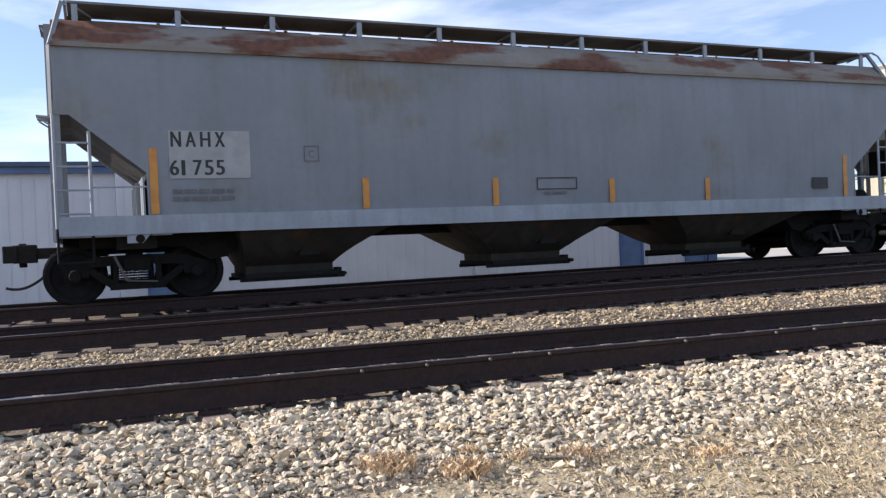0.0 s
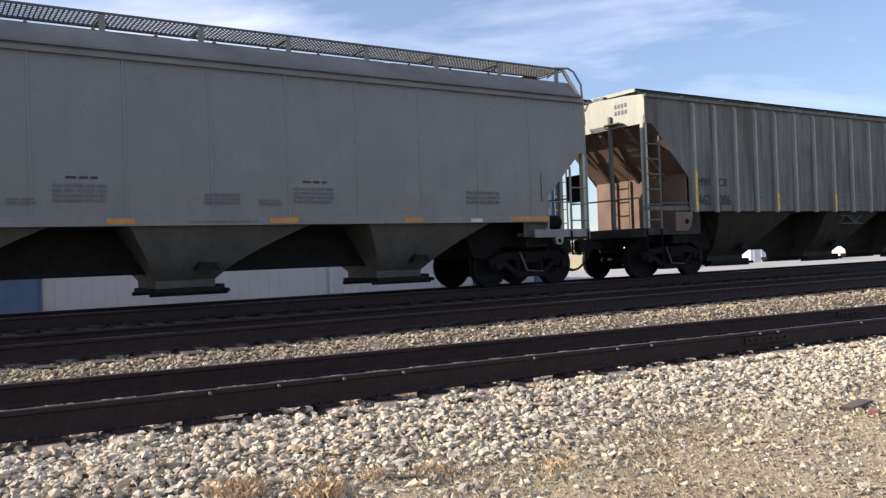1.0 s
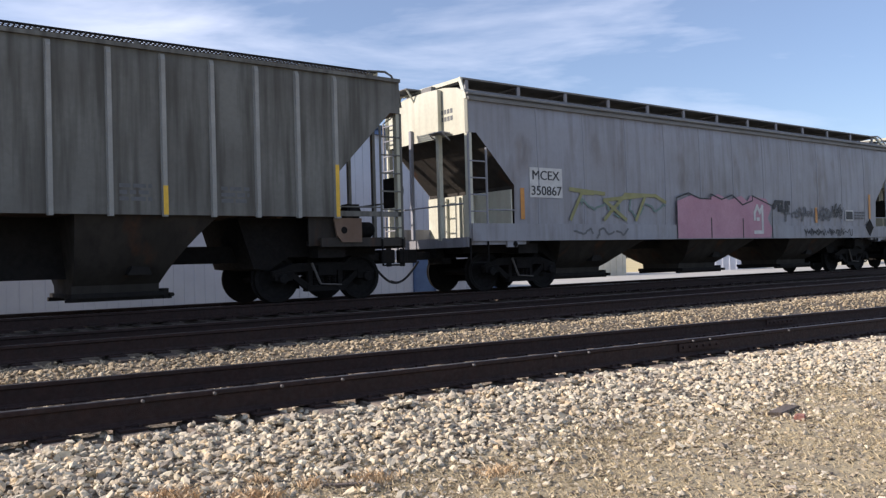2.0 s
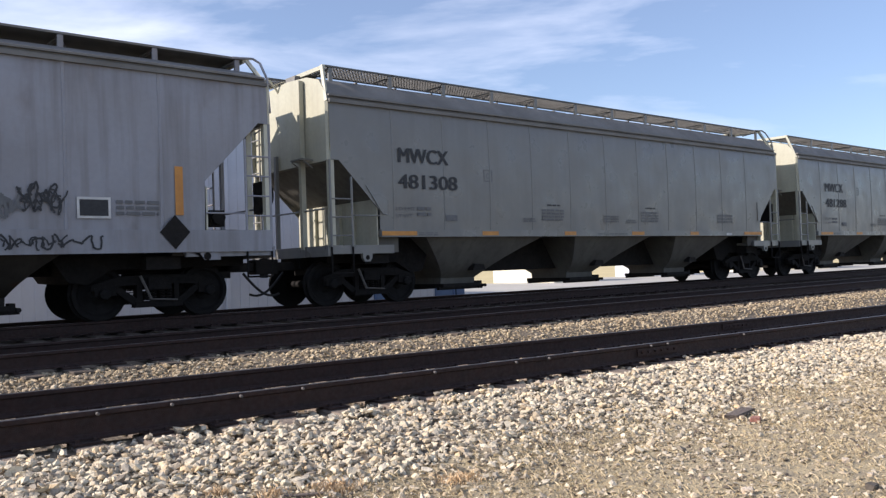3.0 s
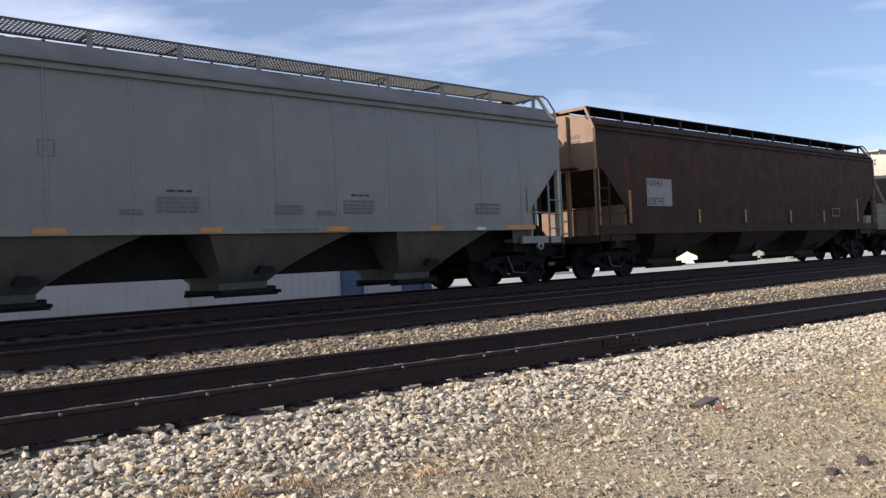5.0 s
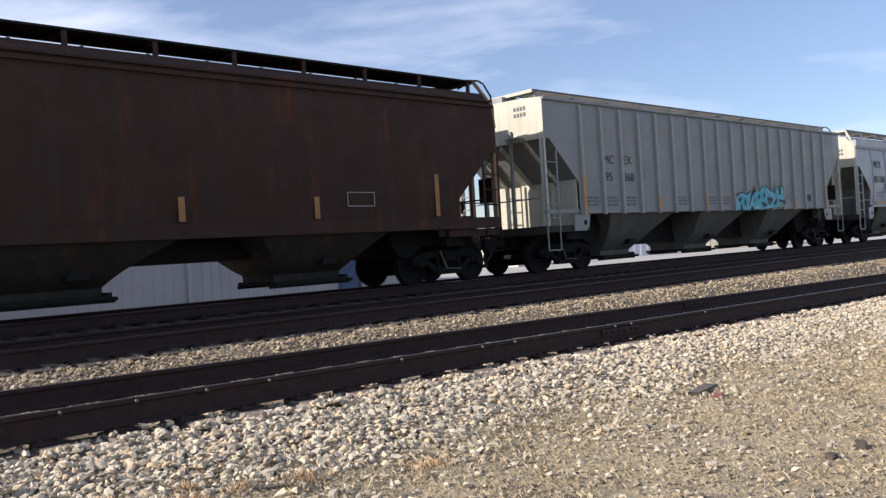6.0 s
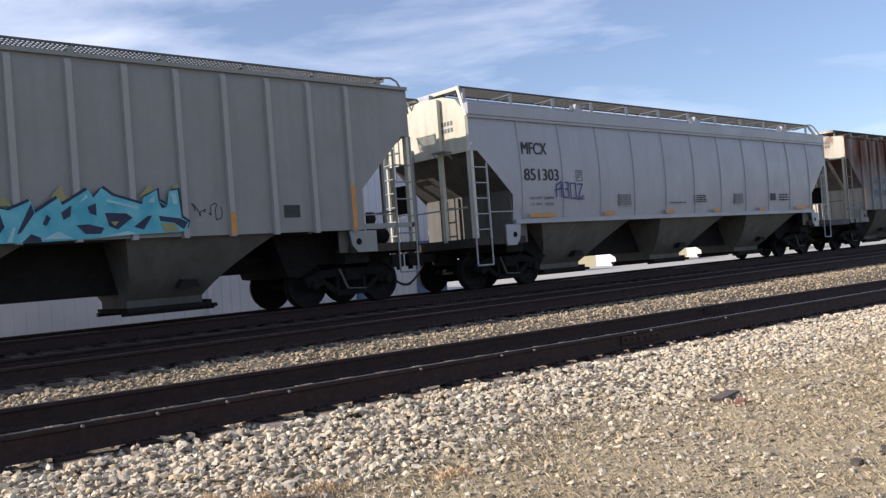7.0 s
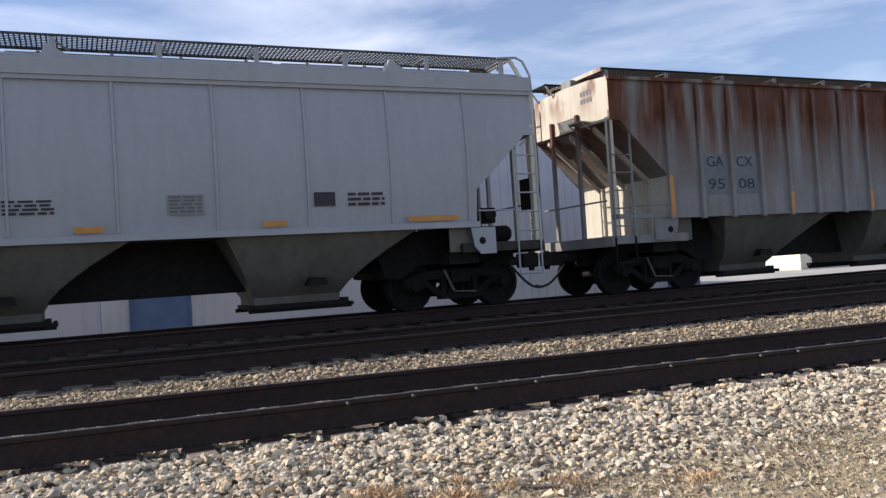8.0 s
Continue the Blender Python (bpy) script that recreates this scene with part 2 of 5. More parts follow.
GAUGE, RAIL_H = 1.505, 0.205


def fall(x):
    """How far the near side of the ground sinks towards the right."""
    return -0.0119 * max(-25.0, min(45.0, x))


def smooth_step(a, b, v):
    t = max(0.0, min(1.0, (v - a) / (b - a)))
    return t * t * (3 - 2 * t)


def ground_z(x, y):
    near = fall(x)
    near_y = y + 0.0071 * max(-25.0, min(45.0, x))
    z_a = 0.42 - RAIL_H - 0.054
    z = near + smooth_step(3.9, 5.75, near_y) * z_a
    z += smooth_step(8.4, 9.7, near_y) * (0.53 - RAIL_H - 0.06 - z_a - near)
    z += smooth_step(12.5, 13.8, y) * 0.10
    z -= smooth_step(17.0, 19.2, y) * 0.42
    if y < 3.9:
        z -= 0.02 * (3.9 - y) * smooth_step(3.9, -1, y)
    return z


def axis(stops):
    out = []
    for a, b, step in stops:
        n = max(1, round((b - a) / step))
        out += [a + (b - a) * i / n for i in range(n)]
    return out + [stops[-1][1]]


def build_ground():
    xs = axis([(-1500, -200, 260), (-200, -40, 20), (-40, -6, 2), (-6, 30, 0.35), (30, 70, 2), (70, 300, 23), (300, 2500, 440)])
    ys = axis([(-600, -60, 180), (-60, -6, 9), (-6, 2.5, 0.8), (2.5, 20, 0.2), (20, 60, 4), (60, 300, 30), (300, 2500, 440)])
    verts = []
    for y in ys:
        for x in xs:
            z = ground_z(x, y)
            if 2.0 < y < 20 and -6 < x < 30:
                z += 0.02 * noise.noise((x * 1.3, y * 1.3, 0)) + 0.012 * noise.noise((x * 5, y * 5, 3))
            verts.append((x, y, z))
    n = len(xs)
    faces, mats = [], []
    for j in range(len(ys) - 1):
        for i in range(n - 1):
            faces.append((j * n + i, j * n + i + 1, (j + 1) * n + i + 1, (j + 1) * n + i))
            mats.append(0 if 4.35 < ys[j] + 0.0071 * xs[i] + 0.35 * noise.noise((xs[i] * 0.5, 0, 0)) < 18.5 else 1)
    me = quick_mesh("ground", verts, faces, M_EARTH)
    me.materials.clear()
    me.materials.append(M_GRAVEL)
    me.materials.append(M_EARTH)
    me.polygons.foreach_set("material_index", mats)
    me.polygons.foreach_set("use_smooth", [True] * len(faces))
    tagged(new("ground", me), "pale gravel railway bed beside dry grassy earth", "ground", kind="structure")


build_ground()


def rail_mesh(x0, x1):
    """A flat-bottomed rail along x, its head's top at z = 0."""
    half = [(0.0, 0.0), (0.030, -0.002), (0.036, -0.010), (0.036, -0.035), (0.010, -0.050), (0.009, -0.165), (0.030, -0.182), (0.070, -0.193), (0.070, -RAIL_H)]
    prof = half + [(-y, z) for y, z in half[:0:-1]]
    bm = bmesh.new()
    xs = [x0, *[x for x in range(-20, 140, 10) if x0 < x < x1], x1]
    loops = [[bm.verts.new((x, y, z)) for y, z in prof] for x in xs]
    n = len(prof)
    for a, b in zip(loops, loops[1:]):
        for i in range(n):
            f = bm.faces.new((a[i], b[i], b[(i + 1) % n], a[(i + 1) % n]))
            if i in (0, n - 1):
                f.material_index = 1
    return mesh_of("rail", bm, [M_RAIL, M_RAILTOP])


def tie_mesh(seed, material=M_TIE):
    rnd = random.Random(seed)
    bm = bmesh.new()
    v = box(bm, -0.115, 0.115, -1.3, 1.3, -0.17, 0.0)
    for w in v:
        w.co += Vector((rnd.uniform(-0.012, 0.012), rnd.uniform(-0.05, 0.05), rnd.uniform(-0.010, 0.004)))
    bmesh.ops.bevel(bm, geom=list(bm.edges), offset=0.012, segments=1, affect="EDGES")
    return mesh_of("tie", bm, material)


def fastening_mesh():
    bm = bmesh.new()
    box(bm, -0.10, 0.10, -0.17, 0.17, 0.0, 0.018)
    for x in (-0.06, 0.06):
        for y in (-0.11, 0.11):
            box(bm, x - 0.012, x + 0.012, y - 0.02, y + 0.02, 0.018, 0.045)
    return mesh_of("tie_plate", bm, M_RAIL)


def joint_mesh():
    bm = bmesh.new()
    for s in (-1, 1):
        box(bm, -0.40, 0.40, min(s * 0.012, s * 0.032), max(s * 0.012, s * 0.032), -0.14, -0.052)
        for i in range(6):
            x = -0.33 + i * 0.132
            rod(bm, (x, s * 0.03, -0.095), (x, s * 0.058, -0.095), 0.017)
    return mesh_of("joint_bar", bm, M_RAIL)


TIES = [tie_mesh(i) for i in range(6)]
DARK_TIES = [tie_mesh(20 + i, M_TIE_DARK) for i in range(4)]
FASTENING, JOINT = fastening_mesh(), joint_mesh()


def build_track(name, y, z, slant, grade, label):
    rnd = random.Random(name)
    turn = Matrix(((1, 0, 0, 0), (slant, 1, 0, 0), (grade, 0, 1, 0), (0, 0, 0, 1)))
    top = thing(name, label, "railway track", at=Matrix.Translation((0, y, z)) @ pose(0, 0, 0, 0, -math.degrees(math.atan(grade)), math.degrees(math.atan(slant))))
    tagged(top, kind="structure")
    rail = rail_mesh(-240, 420)
    for dy in (0.0, GAUGE):
        put("rail", rail, top, pose(0, dy, 0))
    x = -6.0
    count = 0
    far_v, far_f = [], []
    while x < 130:
        if count < 145:
            m = pose(x + rnd.uniform(-0.04, 0.04), GAUGE / 2 + rnd.uniform(-0.06, 0.06), -RAIL_H - 0.018 + rnd.uniform(-0.004, 0.0), 0, 0, rnd.uniform(-1.5, 1.5))
            put("tie", rnd.choice(TIES if name == "track_1" else DARK_TIES), top, m)
            if x < 24:
                for dy in (0.0, GAUGE):
                    put("tie_plate", FASTENING, top, pose(x, dy, -RAIL_H - 0.018))
        else:
            b = len(far_v)
            far_v += [(x + a, GAUGE / 2 + c, h) for h in (-0.3, -0.19) for c in (-1.3, 1.3) for a in (-0.11, 0.11)]
            far_f += [tuple(b + i for i in f) for f in ((4, 5, 7, 6), (0, 1, 5, 4), (1, 3, 7, 5), (3, 2, 6, 7), (2, 0, 4, 6))]
        count += 1
        x += 0.52
    tagged(put("far_ties", quick_mesh("far_ties", far_v, far_f, M_TIE_DARK), top), kind="stuff")
    if name == "track_1":
        put("joint_bar", JOINT, top, pose(8.62, 0, 0))
        put("joint_bar", JOINT, top, pose(12.9, GAUGE, 0))
        bm = bmesh.new()
        turned(bm, [(-0.070, 0.008), (-0.067, 0.013), (-0.035, 0.013)], 8)
        bolt = mesh_of("rail_bolt", bm, M_BOLT)
        for x in (1.9, 2.45, 3.02, 3.59, 5.04, 6.14, 6.64, 8.46, 8.80, 10.57):
            put("rail_bolt", bolt, top, pose(x, 0, -0.026))


build_track(*TRACKS[0], "rusty siding rails on weathered wooden ties in pale ballast")
build_track(*TRACKS[1], "rusty middle track on wooden ties in tan ballast")
build_track(*TRACKS[2], "shaded main track that carries the freight train")


# ---- stones and grass ----
def bed_z(x, y):
    """Top of the bed: a little higher where stones lie on the ends of the ties."""
    yt = y + 0.0071 * x
    d = (x + 6) / 0.52
    return ground_z(x, y) + (0.034 if 5.72 < yt < 6.25 and abs(d - round(d)) < 0.27 else 0.0)


def stones(name, label, count, spot, size, material, seed, small=False):
    """Many angular stones as one object: spot(rng) gives x, y; size(rng) a radius."""
    rng = np.random.default_rng(seed)
    t = (1 + 5 ** 0.5) / 2
    ico = np.array([(-1, t, 0), (1, t, 0), (-1, -t, 0), (1, -t, 0), (0, -1, t), (0, 1, t), (0, -1, -t), (0, 1, -t), (t, 0, -1), (t, 0, 1), (-t, 0, -1), (-t, 0, 1)]) / 1.9
    tri = np.array([(0, 11, 5), (0, 5, 1), (0, 1, 7), (0, 7, 10), (0, 10, 11), (1, 5, 9), (5, 11, 4), (11, 10, 2), (10, 7, 6), (7, 1, 8),
                    (3, 9, 4), (3, 4, 2), (3, 2, 6), (3, 6, 8), (3, 8, 9), (4, 9, 5), (2, 4, 11), (6, 2, 10), (8, 6, 7), (9, 8, 1)])
    if small:
        ico = np.array([(1, 0, 0), (-1, 0, 0), (0, 1, 0), (0, -1, 0), (0, 0, 1.0), (0.1, 0, -0.6)])
        tri = np.array([(0, 2, 4), (2, 1, 4), (1, 3, 4), (3, 0, 4), (2, 0, 5), (1, 2, 5), (3, 1, 5), (0, 3, 5)])
    n = len(ico)
    allv, allf = [], []
    for i in range(count):
        x, y = spot(rng)
        r = size(rng)
        v = ico * rng.uniform(0.42, 1.45, (n, 1)) * np.array((rng.uniform(0.9, 1.5), rng.uniform(0.75, 1.1), rng.uniform(0.55, 0.85))) * r
        q = Euler((rng.uniform(-0.6, 0.6), rng.uniform(-0.6, 0.6), rng.uniform(0, 6.28))).to_matrix()
        v = v @ np.array(q).T
        v += (x, y, bed_z(x, y) + r * rng.uniform(-0.35, 0.75))
        allv.append(v)
        allf.append(tri + n * i)
    me = bpy.data.meshes.new(name)
    v, f = np.concatenate(allv), np.concatenate(allf)
    me.from_pydata(v.tolist(), [], f.tolist())
    me.materials.append(material)
    tagged(new(name, me), label, "gravel", kind="stuff")


def clear_of_ties(x, y):
    """Stones lie between the ties of the nearest track, not on them."""
    k = round((x + 6) / 0.52)
    if y + 0.0071 * x > 5.78 + 0.42 * (k * 0.618 % 1.0):
        d = x + 6 - 0.52 * k
        if abs(d) < 0.15:
            x += (0.15 - abs(d) + 0.02) * (1 if d > 0 else -1)
    return x, y


def near_spot(rng):
    x = -2.5 + 30 * rng.random() ** 1.35
    return clear_of_ties(x, 5.9 - 0.0071 * x - (1.45 + 0.35 * noise.noise((x * 0.7, 7, 0))) * rng.random() ** 1.25)


def crib_spot(rng):
    x = -2.0 + 26 * rng.random() ** 1.3
    return clear_of_ties(x, rng.uniform(5.7, 8.6))


def tan_spot(rng):
    x = -1.0 + 45 * rng.random() ** 1.4
    return x, rng.uniform(8.3, 10.3)


def spill_spot(rng):
    x = -1.0 + 24 * rng.random() ** 1.2
    return x, 4.6 - abs(rng.normal(0, 0.75))


def earth_spot(rng):
    x = 0.3 + 21 * rng.random() ** 1.25
    return x, rng.uniform(1.4, 4.7)


stones("ballast_shoulder", "loose pale limestone ballast beside the siding", 33000, near_spot, lambda r: 0.011 + 0.024 * r.random() ** 1.4, M_STONE_NEAR, 1)
stones("ballast_between_rails", "pale ballast stones between the siding rails", 5200, crib_spot, lambda r: r.uniform(0.016, 0.034), M_STONE_NEAR, 2)
stones("ballast_strip", "tan ballast between the two nearer tracks", 23000, tan_spot, lambda r: 0.012 + 0.02 * r.random(), M_STONE_TAN, 3)
stones("spilled_ballast", "ballast stones spilled over the edge of the dry earth", 5200, spill_spot, lambda r: 0.010 + 0.024 * r.random() ** 1.6, M_STONE_NEAR, 5)
stones("scattered_pebbles", "small stones scattered over dry earth", 36000, earth_spot, lambda r: 0.004 + 0.022 * r.random() ** 2.6, M_PEBBLE, 4, small=True)
stones("cinders", "dark cinders and twigs scattered over dry earth", 14000, earth_spot, lambda r: 0.004 + 0.016 * r.random() ** 2.2, M_CINDER, 6, small=True)


def build_grass():
    rng = np.random.default_rng(9)
    v, f = [], []
    clumps = []
    while len(clumps) < 4600:
        x, y = 0.3 + 20 * rng.random() ** 1.1, rng.uniform(1.8, 5.0)
        if noise.noise((x * 0.9, y * 1.2, 5)) > -0.45 + 0.75 * rng.random() + (0.3 if y > 4.6 else 0.0):
            clumps.append((x, y))
    for x, y in clumps:
        for _ in range(30):
            px, py = x + rng.normal(0, 0.17), y + rng.normal(0, 0.14)
            z = ground_z(px, py) - 0.005
            a, h, lean = rng.uniform(0, 6.28), 0.006 + 0.036 * rng.random() ** 2, rng.uniform(0.3, 1.9)
            w = 0.0013
            dx, dy = math.cos(a), math.sin(a)
            b = len(v)
            v += [(px - dy * w, py + dx * w, z), (px + dy * w, py - dx * w, z),
                  (px + dx * h * lean * 0.4 + dy * w, py + dy * h * lean * 0.4 - dx * w, z + h * 0.7),
                  (px + dx * h * lean, py + dy * h * lean, z + h)]
            f += [(b, b + 1, b + 2), (b, b + 2, b + 3)]
    me = quick_mesh("dry_grass", v, f, M_GRASS)
    tagged(new("dry_grass", me), "short dead straw-coloured grass in patches", "grass", kind="stuff")


build_grass()


def weed_tuft(x, y, radius, blades, tall, seed):
    """A low dead weed: thin bent blades fanning out of one root."""
    rng = np.random.default_rng(seed)
    v, f = [], []
    for _ in range(blades):
        px, py = rng.normal(0, radius * 0.5), rng.normal(0, radius * 0.4)
        z = ground_z(x + px, y + py) - ground_z(x, y) + 0.01
        a, h, lean = rng.uniform(0, 6.28), tall * (0.3 + 0.7 * rng.random()), rng.uniform(0.3, 1.3)
        dx, dy, w = math.cos(a), math.sin(a), 0.0022
        b = len(v)
        v += [(px - dy * w, py + dx * w, z), (px + dy * w, py - dx * w, z),
              (px + dx * h * lean * 0.4 + dy * w, py + dy * h * lean * 0.4 - dx * w, z + h * 0.7), (px + dx * h * lean, py + dy * h * lean, z + h)]
        f += [(b, b + 1, b + 2), (b, b + 2, b + 3)]
    ob = new("dead_weed", quick_mesh("dead_weed", v, f, M_WEED))
    ob.matrix_basis = pose(x, y, ground_z(x, y))
    tagged(ob, "low russet dead weed growing in the ballast", "weed", "dead weeds in the ballast", kind="stuff")


for k, (x, y, r, count, tall) in enumerate(((1.55, 4.58, 0.16, 420, 0.075), (1.95, 4.36, 0.15, 420, 0.08), (2.36, 4.47, 0.09, 160, 0.05), (2.72, 4.36, 0.13, 260, 0.05), (3.45, 4.05, 0.14, 260, 0.05), (2.1, 4.66, 0.06, 90, 0.045))):
    weed_tuft(x, y, r, count, tall, 40 + k)


# ---- buildings and distance ----
M_WALL = surface("white_metal_siding", (0.66, 0.68, 0.72), 0.5, second=(0.58, 0.60, 0.65), scale=0.8, bump=0.1, bump_scale=8.0, fine=0.08)
M_TRIM = surface("blue_metal_trim", (0.10, 0.17, 0.33), 0.5, scale=2.0, bump=0.05)
M_ROOF = surface("dark_blue_metal_roof", (0.07, 0.10, 0.16), 0.5, scale=2.0, bump=0.1)
M_BLUE_DOOR = surface("blue_steel_door", (0.12, 0.20, 0.36), 0.5, second=(0.09, 0.15, 0.28), scale=2.0, bump=0.05)
M_LOT = surface("pale_gravel_lot", (0.42, 0.405, 0.365), 0.95, second=(0.35, 0.335, 0.295), scale=0.4, bump=0.5, bump_scale=12.0)
M_FIELD = surface("dry_field", (0.55, 0.46, 0.24), 0.95, second=(0.45, 0.37, 0.19), scale=0.3, bump=0.8, bump_scale=10.0)
M_CREAM = surface("cream_metal", (0.72, 0.68, 0.55), 0.6, scale=1.0, bump=0.05)
M_BARK = surface("bare_bark", (0.14, 0.115, 0.095), 0.9, scale=5.0, bump=0.5)
M_SCRUB = island_surface("winter_scrub", ((0.07, 0.075, 0.035), (0.10, 0.085, 0.05), (0.05, 0.055, 0.03)))


def metal_building(name, x0, x1, y0, y1, height, label, rib=0.30):
    top = thing(name, label, "building")
    wall = bmesh.new()
    z0 = -0.3
    # a wall of folded sheet: ribs proud of it along the front and the right end
    box(wall, x0, x1, y0, y1, z0, height)
    part("wall", wall, M_WALL, top)
    ribs = bmesh.new()
    n = int((x1 - x0) / rib)
    for i in range(n):
        x = x0 + (i + 0.5) * rib
        box(ribs, x - 0.02, x + 0.02, y0 - 0.022, y0 + 0.01, z0, height - 0.16)
    part("siding_ribs", ribs, M_WALL, top)
    roof = bmesh.new()
    prism(roof, [(x0 - 0.2, height + 0.02), (x1 + 0.2, height + 0.02), (x1 + 0.2, height + 0.14), (x0 - 0.2, height + 0.14)], y0 - 0.25, y1 + 0.25)
    part("roof", roof, M_ROOF, top, "dark blue metal roof")
    gutter = bmesh.new()
    box(gutter, x0 - 0.1, x1 + 0.1, y0 - 0.16, y0 - 0.03, height - 0.15, height + 0.015)
    part("gutter", gutter, M_TRIM, top, "blue gutter trim")
    return top


def add_door(top, x0, x1, y, h, name="door"):
    bm = bmesh.new()
    box(bm, x0, x1, y - 0.06, y + 0.02, -0.3, h)
    d = part(name, bm, M_BLUE_DOOR, top, "blue steel door")
    bm = bmesh.new()
    for a, b in ((x0 - 0.08, x0), (x1, x1 + 0.08)):
        box(bm, a, b, y - 0.09, y + 0.02, -0.3, h + 0.08)
    box(bm, x0, x1, y - 0.09, y + 0.02, h, h + 0.08)
    part("frame", bm, M_TRIM, d)


WALL_Y = 23.0
hall = metal_building("metal_building", 0.6, 20.1, WALL_Y, 42, 5.72, "long white ribbed metal building with blue trim")
add_door(hall, 1.35, 2.75, WALL_Y, 2.2)
add_door(hall, 16.2, 16.95, WALL_Y, 2.1)
add_door(hall, 18.85, 19.6, WALL_Y, 2.1)
bm = bmesh.new()
box(bm, 10.75, 10.87, WALL_Y - 0.14, WALL_Y - 0.025, -0.3, 5.5)
part("downspout", bm, M_WALL, hall)
bm = bmesh.new()
box(bm, 19.75, 20.13, WALL_Y - 0.10, WALL_Y + 0.35, -0.3, 5.56)
part("corner_trim", bm, M_TRIM, hall, "blue corner trim")
shed = metal_building("low_metal_building", -45, 0.595, WALL_Y + 0.4, 38, 3.72, "low pale metal building with a blue roof edge")


def far_shed(name, bearing, dist, wide, deep, height, label, turn=0.0, mat=M_CREAM):
    a = radians(bearing)
    top = thing(name, label, "shed", at=pose(dist * math.sin(a), dist * math.cos(a), -0.1, 0, 0, turn))
    bm = bmesh.new()
    box(bm, -wide / 2, wide / 2, -deep / 2, deep / 2, 0, height)
    part("wall", bm, mat, top)
    bm = bmesh.new()
    for i in range(int(wide / 0.6)):
        x = -wide / 2 + 0.3 + i * 0.6
        box(bm, x - 0.03, x + 0.03, -deep / 2 - 0.03, -deep / 2 + 0.01, 0, height)
    part("siding_ribs", bm, mat, top)
    bm = bmesh.new()
    poly = [(-wide / 2 - 0.2, height), (wide / 2 + 0.2, height), (0, height + wide * 0.12)]
    prism(bm, poly, -deep / 2 - 0.2, deep / 2 + 0.2)
    part("roof", bm, mat, top)
    return top


far_shed("equipment_shed", 46.4, 62, 3.0, 7.0, 2.6, "small cream metal shed on a gravel lot", turn=-6)
far_shed("equipment_shed", 54.3, 74, 5.0, 6.0, 2.6, "grey white metal shed beyond the gravel lot", turn=-30, mat=M_WALL)
far_shed("equipment_shed", 61.2, 88, 9.0, 8.0, 3.2, "white metal shed far beyond the tracks", turn=-40)


def sheet(name, x0, x1, y0, y1, z, material, label, kind="structure"):
    bm = bmesh.new()
    v = [bm.verts.new(c) for c in ((x0, y0, z), (x1, y0, z), (x1, y1, z), (x0, y1, z))]
    bm.faces.new(v)
    tagged(new(name, mesh_of(name, bm, material)), label, "ground", kind=kind)


def lay(name, x0, x1, y0, y1, step, lift, material, label):
    """A sheet that follows the ground a little above it."""
    xs, ys = axis([(x0, x1, step)]), axis([(y0, y1, step)])
    n = len(xs)
    v = [(x, y, ground_z(x, y) + lift) for y in ys for x in xs]
    f = [(j * n + i, j * n + i + 1, (j + 1) * n + i + 1, (j + 1) * n + i) for j in range(len(ys) - 1) for i in range(n - 1)]
    tagged(new(name, quick_mesh(name, v, f, material)), label, "ground", kind="structure")


lay("field", 20.5, 300, 46, 420, 8, 0.02, M_FIELD, "dry straw-coloured field")
lay("gravel_lot", 24, 300, 19.5, 45.9, 4, 0.02, M_LOT, "bright pale gravel lot beyond the tracks")


def scrub_line(name, x0, x1, y, height, count, seed, label):
    rng = np.random.default_rng(seed)
    v, f = [], []
    for _ in range(count):
        px, py = rng.uniform(x0, x1), y + rng.normal(0, 4)
        hh = height * (0.65 + 0.35 * noise.noise((px * 0.05, 3, 0)) + 0.1 * rng.normal())
        pz = rng.random() ** 0.8 * max(1.0, hh)
        s = rng.uniform(0.5, 1.1)
        a = rng.uniform(0, 6.28)
        b = len(v)
        c, d = math.cos(a) * s, math.sin(a) * s
        v += [(px - c, py - d, pz - s * 0.5), (px + c, py + d, pz - s * 0.4), (px + d * 0.4, py - c * 0.4, pz + s * 0.9), (px, py + 0.5, pz + s * 0.2)]
        f += [(b, b + 1, b + 2), (b, b + 3, b + 2), (b + 1, b + 2, b + 3)]
    me = quick_mesh(name, v, f, M_SCRUB)
    tagged(new(name, me), label, "woods", kind="stuff")


scrub_line("far_woods", 120, 700, 330, 9, 9000, 21, "dark winter woods far across the field")


def bare_tree(at, height, seed):
    rnd = random.Random(seed)
    top = thing("bare_tree", "leafless grey winter tree far down the line", "tree", at=pose(*at))
    trunk, twigs = bmesh.new(), bmesh.new()

    def grow(p, way, length, r, depth):
        q = p + way * length
        rod(trunk if depth < 2 else twigs, p, q, r, 5 if depth < 2 else 3)
        if depth >= 6:
            return
        for _ in range(3 if depth < 4 else 2):
            w = (way + Vector((rnd.uniform(-0.7, 0.7), rnd.uniform(-0.7, 0.7), rnd.uniform(-0.15, 0.45)))).normalized()
            grow(q, w, length * rnd.uniform(0.62, 0.82), r * 0.6, depth + 1)

    grow(Vector((0, 0, 0)), Vector((0, 0, 1)), height * 0.24, height * 0.016, 0)
    part("trunk", trunk, M_BARK, top)
    part("crown", twigs, M_BARK, top)


for i, (b, d, h) in enumerate(((73.6, 170, 17), (75.2, 165, 16), (74.4, 190, 18))):
    bare_tree((d * math.sin(radians(b)), d * math.cos(radians(b)), -0.2), h, 40 + i)

# ---- the train ----
AXLE_H, WHEEL_R = 0.455, 0.455


